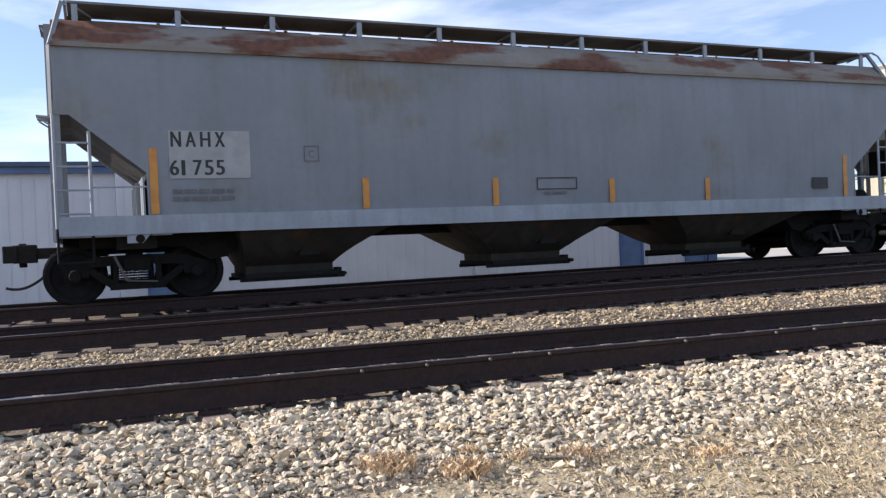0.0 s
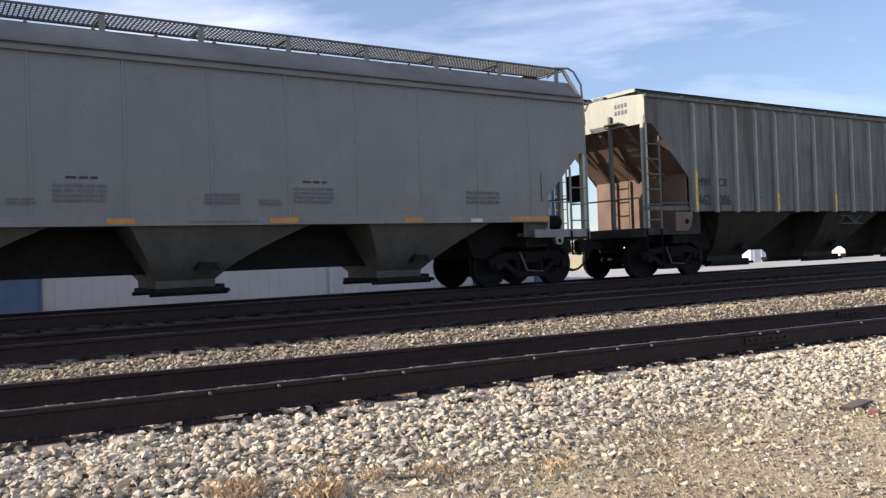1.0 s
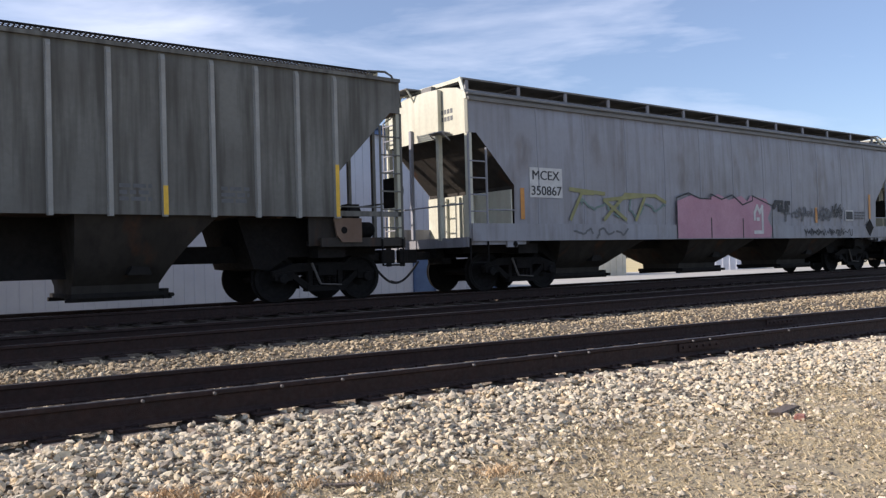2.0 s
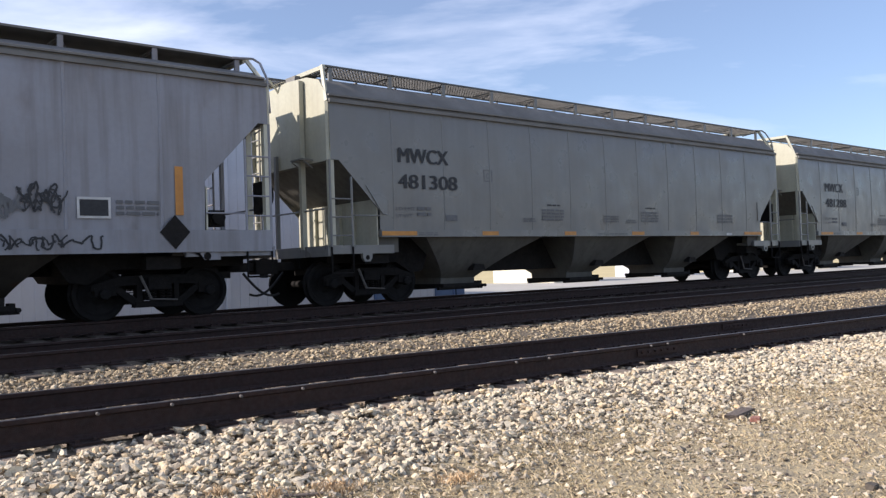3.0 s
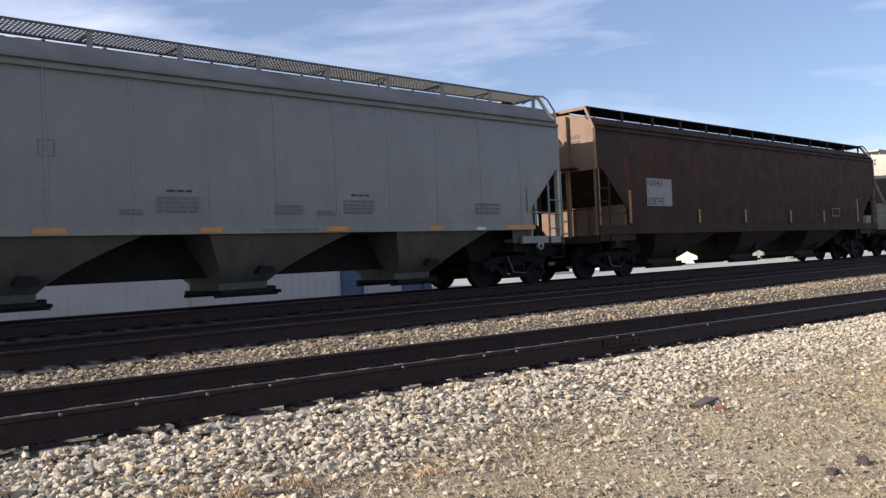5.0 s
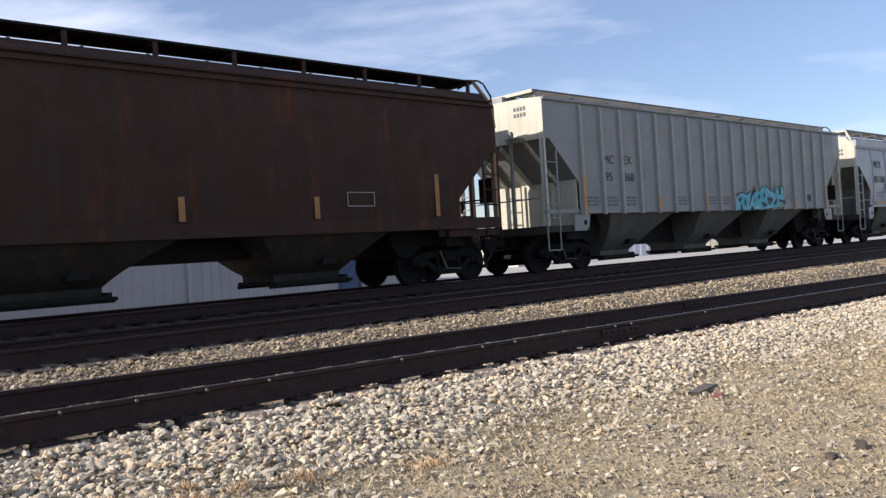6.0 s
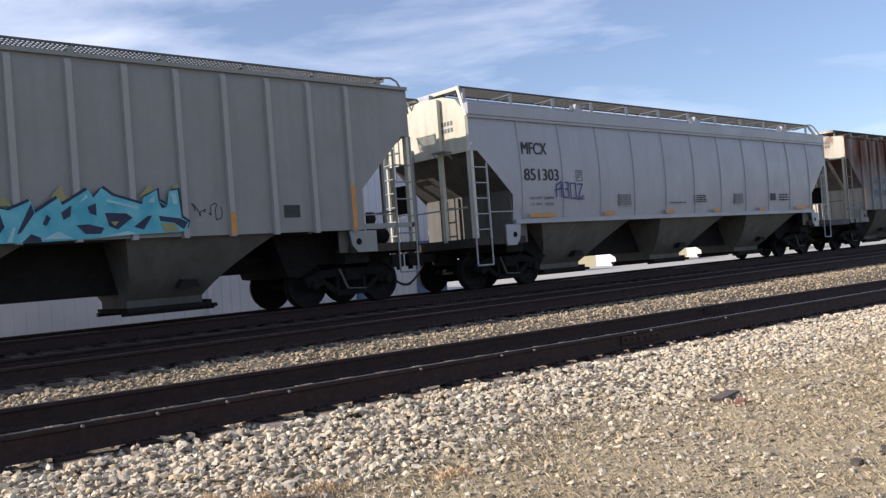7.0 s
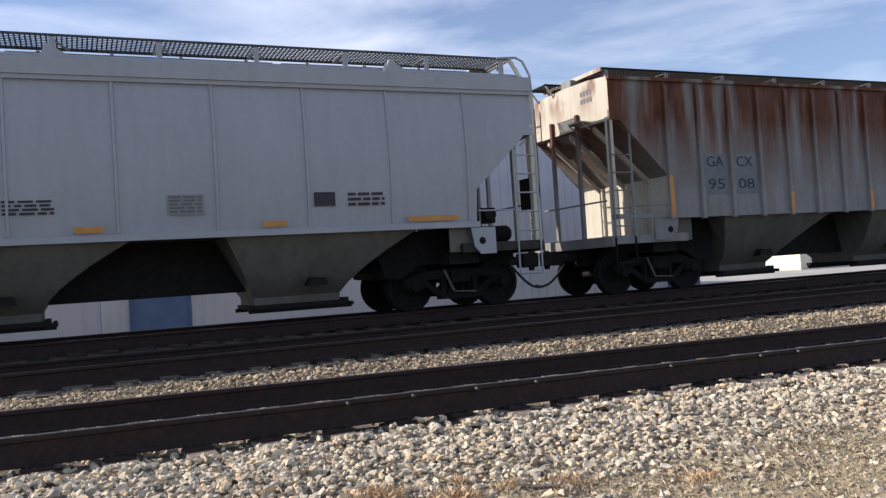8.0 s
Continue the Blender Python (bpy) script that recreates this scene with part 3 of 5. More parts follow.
def wheelset_mesh():
    bm = bmesh.new()
    for s in (-1, 1):
        y = s * 0.72
        prof = [(y - s * 0.045, 0.44), (y - s * 0.04, 0.485), (y - s * 0.012, 0.482), (y, 0.455), (y + s * 0.085, 0.45), (y + s * 0.09, 0.38), (y + s * 0.05, 0.34), (y + s * 0.035, 0.18), (y + s * 0.06, 0.14), (y + s * 0.07, 0.09)]
        if s < 0:
            prof = prof[::-1]
        turned(bm, prof, 28)
    rod(bm, (0, -0.98, 0), (0, 0.98, 0), 0.075, 12)
    return mesh_of("wheelset", bm, M_WHEEL, True)


def side_frame_mesh():
    """Cast side frame: top chord, two sloped struts, spring seat, journals."""
    bm = bmesh.new()
    y0, y1 = -0.055, 0.055
    for s in (-1, 1):
        prism(bm, [(s * 0.0, 0.60), (s * 0.62, 0.58), (s * 1.05, 0.47), (s * 1.12, 0.52), (s * 1.12, 0.60), (s * 0.68, 0.74), (s * 0.0, 0.76)], y0, y1)
        prism(bm, [(s * 0.66, 0.56), (s * 0.80, 0.54), (s * 0.40, 0.22), (s * 0.30, 0.30)], y0, y1)
        prism(bm, [(s * 0.28, 0.26), (s * 0.37, 0.26), (s * 0.37, 0.62), (s * 0.28, 0.62)], y0, y1)
        prism(bm, [(s * 0.72, 0.42), (s * 1.08, 0.42), (s * 1.08, 0.56), (s * 0.72, 0.60)], y0 - 0.03, y1)
    prism(bm, [(-0.42, 0.20), (0.42, 0.20), (0.40, 0.31), (-0.40, 0.31)], y0 - 0.05, y1 + 0.05)
    return mesh_of("side_frame", bm, M_TRUCK)


def springs_mesh():
    bm = bmesh.new()
    for x in (-0.2, -0.07, 0.07, 0.2):
        for k in range(5):
            z = 0.32 + k * 0.045
            rod(bm, (x, 0, z), (x, 0, z + 0.026), 0.06, 8)
    return mesh_of("springs", bm, M_TRUCK)


def cap_mesh():
    bm = bmesh.new()
    turned(bm, [(-0.07, 0.03), (-0.06, 0.085), (-0.02, 0.10), (0.06, 0.10)], 12)
    return mesh_of("bearing_cap", bm, M_WHEEL, True)


def bolster_mesh():
    bm = bmesh.new()
    box(bm, -0.20, 0.20, -1.12, 1.12, 0.50, 0.70)
    box(bm, -0.12, 0.12, -0.5, 0.5, 0.70, 0.82)
    for s in (-1, 1):
        box(bm, s * 0.42 - 0.04, s * 0.42 + 0.04, -0.8, 0.8, 0.30, 0.42)
    return mesh_of("truck", bm, M_TRUCK)


def lever_mesh():
    bm = bmesh.new()
    rod(bm, (-0.34, 0, 0.74), (-0.16, 0, 0.34), 0.024, 6)
    rod(bm, (-0.16, 0, 0.34), (0.30, 0, 0.31), 0.016, 6)
    return mesh_of("brake_lever", bm, M_BOLT)


LEVER = lever_mesh()
WHEELSET, SIDE_FRAME, SPRINGS, CAP, BOLSTER = wheelset_mesh(), side_frame_mesh(), springs_mesh(), cap_mesh(), bolster_mesh()
SPINNING, RUNNING = [], []


def add_truck(car, x):
    truck = put("truck", BOLSTER, car, pose(x, 0, 0), "black grimy two-axle truck")
    for s in (-1, 1):
        put("side_frame", SIDE_FRAME, truck, pose(0, s * 0.98, 0))
        put("springs", SPRINGS, truck, pose(0, s * 0.98, 0))
        for dx in (-0.92, 0.92):
            put("bearing_cap", CAP, truck, pose(dx, s * 1.06, AXLE_H, 0, 0, 0 if s < 0 else 180))
    put("brake_lever", LEVER, truck, pose(0, -1.12, 0), "worn brake lever")
    for dx in (-0.92, 0.92):
        SPINNING.append((put("wheelset", WHEELSET, truck, pose(dx, 0, AXLE_H)), (dx, 0, AXLE_H)))


def coupler_mesh():
    bm = bmesh.new()
    box(bm, -0.6, 0.55, -0.09, 0.09, -0.09, 0.09)
    box(bm, 0.5, 0.86, -0.17, 0.13, -0.15, 0.15)
    box(bm, 0.78, 1.0, 0.03, 0.17, -0.14, 0.14)
    box(bm, 0.66, 0.78, -0.17, -0.10, -0.22, 0.18)
    box(bm, -0.35, -0.1, -0.30, 0.30, -0.2, 0.24)
    bmesh.ops.bevel(bm, geom=list(bm.edges), offset=0.015, segments=1, affect="EDGES")
    return mesh_of("coupler", bm, M_STEEL_DARK)


def hose_mesh():
    bm = bmesh.new()
    pts = []
    for i in range(11):
        t = i / 10
        pts.append(Vector((0.1 + 0.85 * t, -0.32 + 0.14 * t, -0.12 - 0.46 * math.sin(math.pi * min(1.0, t * 0.62 + 0.0)) + 0.0)))
    tube(bm, pts, 0.026, 6)
    return mesh_of("air_hose", bm, M_RUBBER, True)


COUPLER, HOSE = coupler_mesh(), hose_mesh()


def lettering(car, text, x, z, height, material, y, fit, label="", bold=0.0):
    """Paint of its own thickness: the text's left end at x, its foot at z on the near side, fit metres wide."""
    cu = bpy.data.curves.new("lettering", "FONT")
    cu.body, cu.size, cu.extrude = text, 1.0, 0.0
    cu.resolution_u = 3
    tmp = bpy.data.objects.new("lettering", cu)
    me = bpy.data.meshes.new_from_object(tmp)
    bpy.data.objects.remove(tmp)
    co = np.array([v.co for v in me.vertices])
    lo, hi = co.min(0), co.max(0)
    k = np.array((fit / (hi[0] - lo[0]), height / (hi[1] - lo[1])))
    for v, c in zip(me.vertices, co):
        v.co = ((c[0] - lo[0]) * k[0], (c[1] - lo[1]) * k[1], 0.0)
    bm = bmesh.new()
    bm.from_mesh(me)
    if bold:
        # thicken each glyph with a second layer shifted by the stroke's extra width
        two = bmesh.ops.duplicate(bm, geom=list(bm.verts) + list(bm.edges) + list(bm.faces))
        for v in [g for g in two["geom"] if isinstance(g, bmesh.types.BMVert)]:
            v.co += Vector((bold * 2.4, bold * 0.4, 0.0012))
    bm.to_mesh(me)
    bm.free()
    me.materials.clear()
    me.materials.append(material)
    return put("lettering", me, car, pose(x, y - 0.001, z, 90, 0, 0), label or "painted reporting mark")


def bars(car, x, z, rows, y, material, seed=0, name="small_print"):
    """Print too small to read: rows of (width, height) bars, downwards."""
    rnd = random.Random(seed)
    bm = bmesh.new()
    for w, h in rows:
        px = x
        while px < x + w - 0.02:
            n = min(rnd.uniform(0.10, 0.26), x + w - px)
            box(bm, px, px + n, y - 0.0015, y + 0.0015, z, z + h)
            px += n + 0.04
        z -= h * 1.7
    return tagged(part(name, bm, material, car, "faded small print"), kind="stuff")


def plate(car, x0, x1, z0, z1, y, material, name="patch", label=""):
    bm = bmesh.new()
    box(bm, x0, x1, y - 0.0015, y + 0.002, z0, z1)
    return part(name, bm, material, car, label)


def outline(car, x0, x1, z0, z1, y, material, w=0.02, name="stencil_frame"):
    bm = bmesh.new()
    for a, b, c, d in ((x0, x1, z0, z0 + w), (x0, x1, z1 - w, z1), (x0, x0 + w, z0 + w, z1 - w), (x1 - w, x1, z0 + w, z1 - w)):
        box(bm, a, b, y - 0.0015, y + 0.0015, c, d)
    return part(name, bm, material, car)


def strokes(car, paths, x, z, w, h, y, material, thick, name="graffiti", label=""):
    """Spray-paint strokes: each path is a string of digits, pairs of x and z on a grid of 0 to 9."""
    bm = bmesh.new()
    k = 0
    for path in paths:
        pts = [Vector((x + w * int(path[i]) / 9 + 0.0, 0, z + h * int(path[i + 1]) / 9)) for i in range(0, len(path) - 1, 2)]
        for a, b in zip(pts, pts[1:]):
            d = (b - a)
            if d.length < 1e-4:
                continue
            n = Vector((-d.z, 0, d.x)).normalized() * thick / 2
            e = d.normalized() * thick * 0.4
            yy = y - 0.0002 * (k % 9)
            k += 1
            vs = [bm.verts.new((c.x, yy, c.z)) for c in (a - e + n, a - e - n, b + e - n, b + e + n)]
            ws = [bm.verts.new((c.x, yy + 0.003, c.z)) for c in (a - e + n, a - e - n, b + e - n, b + e + n)]
            bm.faces.new(vs)
            for i in range(4):
                bm.faces.new((vs[i], ws[i], ws[(i + 1) % 4], vs[(i + 1) % 4]))
    return part(name, bm, material, car, label)


def scribble(car, x, z, w, h, y, material, thick, seed, turns=26, label="scribbled spray-paint tag"):
    """A wandering line of loops within a box, such as a quick tag."""
    rnd = random.Random(seed)
    bm = bmesh.new()
    last = None
    for i in range(turns * 5):
        u = i / (turns * 5)
        a = u * turns * 2.2 + rnd.uniform(-0.5, 0.5)
        p = Vector((x + w * (0.05 + 0.9 * u) + 0.10 * h * math.cos(a * 1.7) + rnd.uniform(-0.03, 0.03) * h,
                    0, z + h * (0.5 + 0.44 * math.sin(a) * (0.6 + 0.4 * math.sin(a * 0.37 + seed)))))
        if last is not None and not (i % 23 < 2):
            d = p - last
            n = Vector((-d.z, 0, d.x)).normalized() * thick / 2
            yy = y - 0.00015 * (i % 11)
            bm.faces.new([bm.verts.new((c.x, yy, c.z)) for c in (last + n, last - n, p - n, p + n)])
        last = p
    return part("graffiti", bm, material, car, label)


def squared_tag(car, x, z, w, h, y, thick):
    """Four squared, slanting letters of a quick blue tag."""
    for k, paths in enumerate((["10278980", "0495"], ["1019897515758010"], ["1019898010"], ["198900902092"])):
        strokes(car, paths, x + w * k / 4, z - 0.02 * k, w * 0.23, h, y, M_BLUE_SPRAY, thick, label="blue spray-paint tag")


GRATING = {}


def grating_mesh(length, width, solid, material):
    key = (round(length, 1), width, solid, material.name)
    if key not in GRATING:
        bm = bmesh.new()
        box(bm, -length / 2, length / 2, -width / 2, -width / 2 + 0.03, -0.038, 0.0)
        box(bm, -length / 2, length / 2, width / 2 - 0.03, width / 2, -0.038, 0.0)
        if solid:
            box(bm, -length / 2, length / 2, -width / 2 + 0.03, width / 2 - 0.03, -0.02, -0.002)
        else:
            for i in range(1, 9):
                y = -width / 2 + width * i / 9
                box(bm, -length / 2, length / 2, y - 0.006, y + 0.006, -0.018, -0.004)
            n = int(length / 0.075)
            for i in range(n):
                x = -length / 2 + length * (i + 0.5) / n
                box(bm, x - 0.012, x + 0.012, -width / 2 + 0.03, width / 2 - 0.03, -0.024, -0.005)
        GRATING[key] = mesh_of("running_board", bm, material)
    return GRATING[key]


def rib_x(i, count, start, pitch, swell):
    """Place of a side rib; with swell the middle bays are wider than those at the ends."""
    u = i / (count - 1)
    return start + pitch * (count - 1) * (u - swell * math.sin(2 * math.pi * u) / (2 * math.pi))


def hopper_car(s0, s1, label, paint, roof_paint, eave=4.00, sill=1.37, walk_z=4.86, side_y=1.6, end_z=2.70, cut=1.12, cut_z=1.75,
               bulge=0.0, sill_beam=None, beam_full=False, ribs=0, rib_start=1.5, rib_pitch=0.86, rib_w=0.10, rib_proud=0.07, rib_paint=None,
               seams=0, seam_start=1.5, seam_pitch=1.365, seam_proud=0.011, solid_walk=False, under_paint=None, roof_rib=0.0, flat_roof=False,
               end_paint=None, keel=0.58, pitch=4.3, first_lt=1.6, top_lt=1.1, top_rt=2.05, last_rt=1.75, low_half=0.52, step_paint=None, board_paint=None, truck_in=1.23, frame_paint=None, shift=-0.26, pad=None, stirrup=False, plate_paint=None, eave_bead=True, rib_swell=0.0, low_paint=None):
    length = s1 - s0
    xe = length / 2
    car = thing("hopper_car", label, "freight car", "cars of the train")
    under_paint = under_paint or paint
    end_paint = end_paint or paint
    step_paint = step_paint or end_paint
    rise = 0.12 if flat_roof else walk_z - eave - 0.17
    pz = 1.18

    # shell: cross sections along the car; its ends rise as sloping floors
    def section(zb, zf):
        pts = []
        for i in range(7):
            z = zb + (eave - zb) * i / 6
            t = (z - sill) / (eave - sill)
            pts.append((-(side_y - bulge * (2 * t - 1) ** 2), z))
        we = side_y - bulge
        if flat_roof:
            pts += [(-we + 0.02, eave + 0.03), (-we * 0.6, eave + 0.09), (0, eave + rise)]
        else:
            pts += [(-we + 0.03, eave + 0.06), (-we + 0.06, eave + 0.14), (-we + 0.33, eave + rise * 0.72), (-we * 0.5, eave + rise * 0.92), (0, eave + rise)]
        pts = pts + [(-y, z) for y, z in pts[-2::-1]]
        yb = abs(pts[0][0]) - 0.02
        return pts + [(yb, zb), (yb, max(zb, zf)), (-yb, max(zb, zf)), (-yb, zb)]

    run = cut + 0.95
    floor = lambda d: end_z + (sill + 0.02 - end_z) * min(1.0, max(0.0, d - 0.04) / run)
    side = lambda d: end_z if d < cut * 0.16 else end_z + (cut_z - end_z) * (d - cut * 0.16) / (cut * 0.84)
    ds = [0.0, cut * 0.16, cut * 0.6, cut]
    left = [(-xe + d, side(d), floor(d)) for d in ds]
    left += [(-xe + cut + 0.01, sill, floor(cut)), (-xe + cut + 0.5, sill, floor(cut + 0.5)), (-xe + run + 0.05, sill, sill + 0.02)]
    stations = left + [(-xe + run + (length - 2 * run) * k / 6, sill, sill + 0.02) for k in range(1, 6)] + [(-x, a, b) for x, a, b in left[::-1]]
    bm = bmesh.new()
    loops = [[bm.verts.new((x, y, z)) for y, z in section(zb, zf)] for x, zb, zf in stations]
    n = len(loops[0])
    for a, b in zip(loops, loops[1:]):
        for i in range(n):
            j = (i + 1) % n
            f = bm.faces.new((a[i], b[i], b[j], a[j]))
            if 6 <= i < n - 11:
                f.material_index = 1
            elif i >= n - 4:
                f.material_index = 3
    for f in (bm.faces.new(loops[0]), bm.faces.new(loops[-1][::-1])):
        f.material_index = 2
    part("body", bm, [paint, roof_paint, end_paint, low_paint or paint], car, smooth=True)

    for s in (-1, 1):
        bm = bmesh.new()
        box(bm, -xe, xe, *sorted((s * (side_y - bulge - 0.02), s * (side_y - bulge + 0.055))), eave - 0.035, eave + 0.035)
        if roof_rib:
            box(bm, -xe, xe, *sorted((s * (side_y - bulge - 0.05), s * (side_y - bulge + 0.085))), eave + 0.036, eave + roof_rib)
        elif eave_bead and not flat_roof:
            box(bm, -xe + 0.02, xe - 0.02, *sorted((s * (side_y - bulge - 0.12), s * (side_y - bulge + 0.01))), eave + 0.10, eave + 0.135)
        part("eave_moulding", bm, roof_paint, car)
        if sill_beam:
            bm = bmesh.new()
            e = xe if beam_full else xe - cut
            box(bm, -e, e, *sorted((s * (side_y - 0.10), s * (side_y + 0.035))), sill - 0.002, sill + sill_beam)
            part("side_sill", bm, step_paint, car)
    if ribs:
        bm = bmesh.new()
        prof = [(-rib_w / 2, 0.0), (-rib_w / 2 + 0.015, -rib_proud), (rib_w / 2 - 0.015, -rib_proud), (rib_w / 2, 0.0)]
        lo = [bm.verts.new((x, y, sill - 0.03)) for x, y in prof]
        mi = [bm.verts.new((x, y, eave - 0.16)) for x, y in prof]
        hi = [bm.verts.new((x, y * 0.25, eave - 0.06)) for x, y in prof]
        for a, b in ((lo, mi), (mi, hi)):
            for i in range(3):
                bm.faces.new((a[i], a[i + 1], b[i + 1], b[i]))
        bm.faces.new(lo[::-1])
        bm.faces.new(hi)
        post = mesh_of("side_post", bm, rib_paint or paint)
        for i in range(ribs):
            x = -xe + rib_x(i, ribs, rib_start, rib_pitch, rib_swell)
            put("side_post", post, car, pose(x, -side_y, 0))
            put("side_post", post, car, pose(x, side_y, 0, 0, 0, 180))
    if seams:
        bm = bmesh.new()
        rows = []
        for k in range(9):
            z = sill + 0.13 + (eave - 0.16 - sill) * k / 8
            y = bulge * (2 * (z - sill) / (eave - sill) - 1) ** 2
            rows.append([bm.verts.new(p) for p in ((-0.030, y + 0.004, z), (-0.018, y - seam_proud, z), (0.018, y - seam_proud, z), (0.030, y + 0.004, z))])
        for r0, r1 in zip(rows, rows[1:]):
            for k in range(3):
                bm.faces.new((r0[k], r0[k + 1], r1[k + 1], r1[k]))
        bm.faces.new(rows[0][::-1])
        bm.faces.new(rows[-1])
        seam = mesh_of("panel_seam", bm, paint)
        for i in range(seams):
            put("panel_seam", seam, car, pose(-xe + seam_start + seam_pitch * i, -side_y, 0))
    # hopper pockets and the sill that runs between them
    y_top, y_bot, low = side_y - 0.11, 0.62, 0.31
    gate = gate_mesh(low_half)

    def pocket(lt, rt):
        """A chute whose near and far sheets curve inwards; lt and rt are its half lengths at the top."""
        bm = bmesh.new()
        rings = [(low, low_half, low_half, y_bot), (low + 0.15, low_half, low_half, y_bot + 0.02)]
        for k in range(1, 7):
            t = k / 6
            rings.append((low + 0.15 + (sill + 0.01 - low - 0.15) * t, low_half + (lt - low_half) * t, low_half + (rt - low_half) * t ** 1.45, y_bot + 0.02 + (y_top - y_bot - 0.02) * t ** 0.72))
        loops = [[bm.verts.new(c) for c in ((-a, -y, z), (b, -y, z), (b, y, z), (-a, y, z))] for z, a, b, y in rings]
        for p, q in zip(loops, loops[1:]):
            for k in range(4):
                bm.faces.new((p[k], p[(k + 1) % 4], q[(k + 1) % 4], q[k]))
        bm.faces.new(loops[0][::-1])
        bm.faces.new(loops[-1])
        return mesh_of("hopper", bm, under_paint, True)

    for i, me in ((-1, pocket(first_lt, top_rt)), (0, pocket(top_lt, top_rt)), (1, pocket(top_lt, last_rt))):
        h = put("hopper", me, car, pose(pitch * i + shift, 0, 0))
        put("outlet_gate", gate, h, pose(0, 0, low), "black steel outlet gate")
        bm = bmesh.new()
        prism(bm, [(-0.20, -0.05), (0.20, -0.05), (0.15, 0.08), (-0.12, 0.10)], -0.10, 0.08)
        part("vibrator_bracket", bm, M_STEEL_DARK, h, "black vibrator bracket", m=pose(0.25, -y_bot - 0.40, low + 0.36))
    bm = bmesh.new()
    box(bm, -pitch + shift, pitch + shift, -0.34, 0.34, keel, sill + 0.015)
    part("centre_sill", bm, M_STEEL_DARK, car)
    for s in (-1, 1):
        bm = bmesh.new()
        box(bm, *sorted((s * pitch + shift, s * xe)), -0.3, 0.3, 0.78, 1.10)
        # Added black block that stands for the shaded space above the truck.
        prism(bm, [(s * (xe - 0.25), 0.88), (s * (xe - truck_in - 0.75), 0.86), (s * (xe - truck_in - 1.15), 0.62), (s * (xe - truck_in - 1.45), 0.66), (s * (xe - truck_in - 1.75), sill), (s * (xe - cut - 0.02), sill), (s * (xe - cut - 0.02), pz - 0.11), (s * (xe - 0.25), pz - 0.11)], -0.95, 0.95)
        part("draft_sill", bm, M_TRUCK, car)
        bm = bmesh.new()
        box(bm, *sorted((s * (xe - truck_in - 0.3), s * (xe - truck_in + 0.3))), -1.3, 1.3, 0.84, 1.06)
        part("body_bolster", bm, M_STEEL_DARK, car)
        bm = bmesh.new()
        a, b = sorted((s * (xe - cut - 0.35), s * (xe + 0.03)))
        box(bm, a, b, -1.48, 1.48, pz - 0.10, pz - 0.02)
        for sy in (-1, 1):
            box(bm, a, b, *sorted((sy * 1.48, sy * 1.56)), pz - 0.14, pz + 0.03)
        box(bm, *sorted((s * (xe + 0.03), s * (xe + 0.09))), -1.56, 1.56, pz - 0.18, pz + 0.03)
        plat = part("end_platform", bm, frame_paint or step_paint, car, "end platform with grab irons")
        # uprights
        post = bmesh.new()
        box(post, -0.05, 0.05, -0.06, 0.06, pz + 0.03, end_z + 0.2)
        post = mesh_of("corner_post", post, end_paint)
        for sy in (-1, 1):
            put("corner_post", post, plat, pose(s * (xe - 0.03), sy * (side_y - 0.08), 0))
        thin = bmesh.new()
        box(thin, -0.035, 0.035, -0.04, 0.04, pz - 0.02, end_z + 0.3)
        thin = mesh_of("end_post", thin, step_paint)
        for y in (-0.5, 0.5) if flat_roof else (0.5,):
            put("end_post", thin, plat, pose(s * (xe + 0.04), y, 0))
        if not flat_roof:
            bm = bmesh.new()
            box(bm, -0.05, 0.05, -0.05, 0.05, pz - 0.02, eave + rise * 0.84)
            part("tall_end_post", bm, end_paint, plat, m=pose(s * (xe + 0.07), -0.62, 0))
        # stiffeners under the sloping floor
        for y in (-0.9, 0.0, 0.9) if flat_roof else ():
            bm = bmesh.new()
            prism(bm, [(s * (xe - 0.10), end_z - 0.02), (s * (xe - run), sill + 0.03), (s * (xe - run), sill - 0.07), (s * (xe - 0.10), end_z - 0.13)], y - 0.04, y + 0.04)
            part("floor_stiffener", bm, low_paint or end_paint, plat)
        if flat_roof:
            bm = bmesh.new()
            box(bm, *sorted((s * (xe + 0.03), s * (xe - cut + 0.01))), -side_y + 0.02, -side_y + 0.09, sill + 0.02, sill + 0.12)
            part("corner_beam", bm, step_paint, plat)
        # upright shear plate across the car, stiffened on its outer face
        bm = bmesh.new()
        d = cut - 0.06
        box(bm, *sorted((s * (xe - d), s * (xe - d - 0.03))), -1.55, 1.55, pz - 0.02, floor(d) + 0.02)
        for y in (-0.75, -0.25, 0.25, 0.75):
            box(bm, *sorted((s * (xe - d + 0.07), s * (xe - d))), y - 0.025, y + 0.025, pz - 0.02, floor(d) - 0.02)
        part("shear_plate", bm, plate_paint or end_paint, plat)
        bm = bmesh.new()
        prism(bm, [(s * (xe - d - 0.02), pz - 0.12), (s * (xe - cut - 0.55), pz - 0.12), (s * (xe - cut - 0.55), sill + 0.005), (s * (xe - d - 0.02), sill + 0.005)], -1.44, -1.40)
        part("side_web", bm, under_paint, plat)
        # near ladder with a stirrup below
        lx = (-0.02, 0.47)
        bm = bmesh.new()
        tops = (end_z, side(0.47) - 0.02)
        for xx, zt in zip(lx, tops):
            rod(bm, (s * (xe - xx), -side_y + 0.02, pz), (s * (xe - xx), -side_y + 0.02, zt), 0.027)
        zz = pz + 0.22
        while zz < tops[1] - 0.1:
            rod(bm, (s * (xe - lx[0]), -side_y + 0.02, zz), (s * (xe - lx[1]), -side_y + 0.02, zz), 0.017)
            zz += 0.36
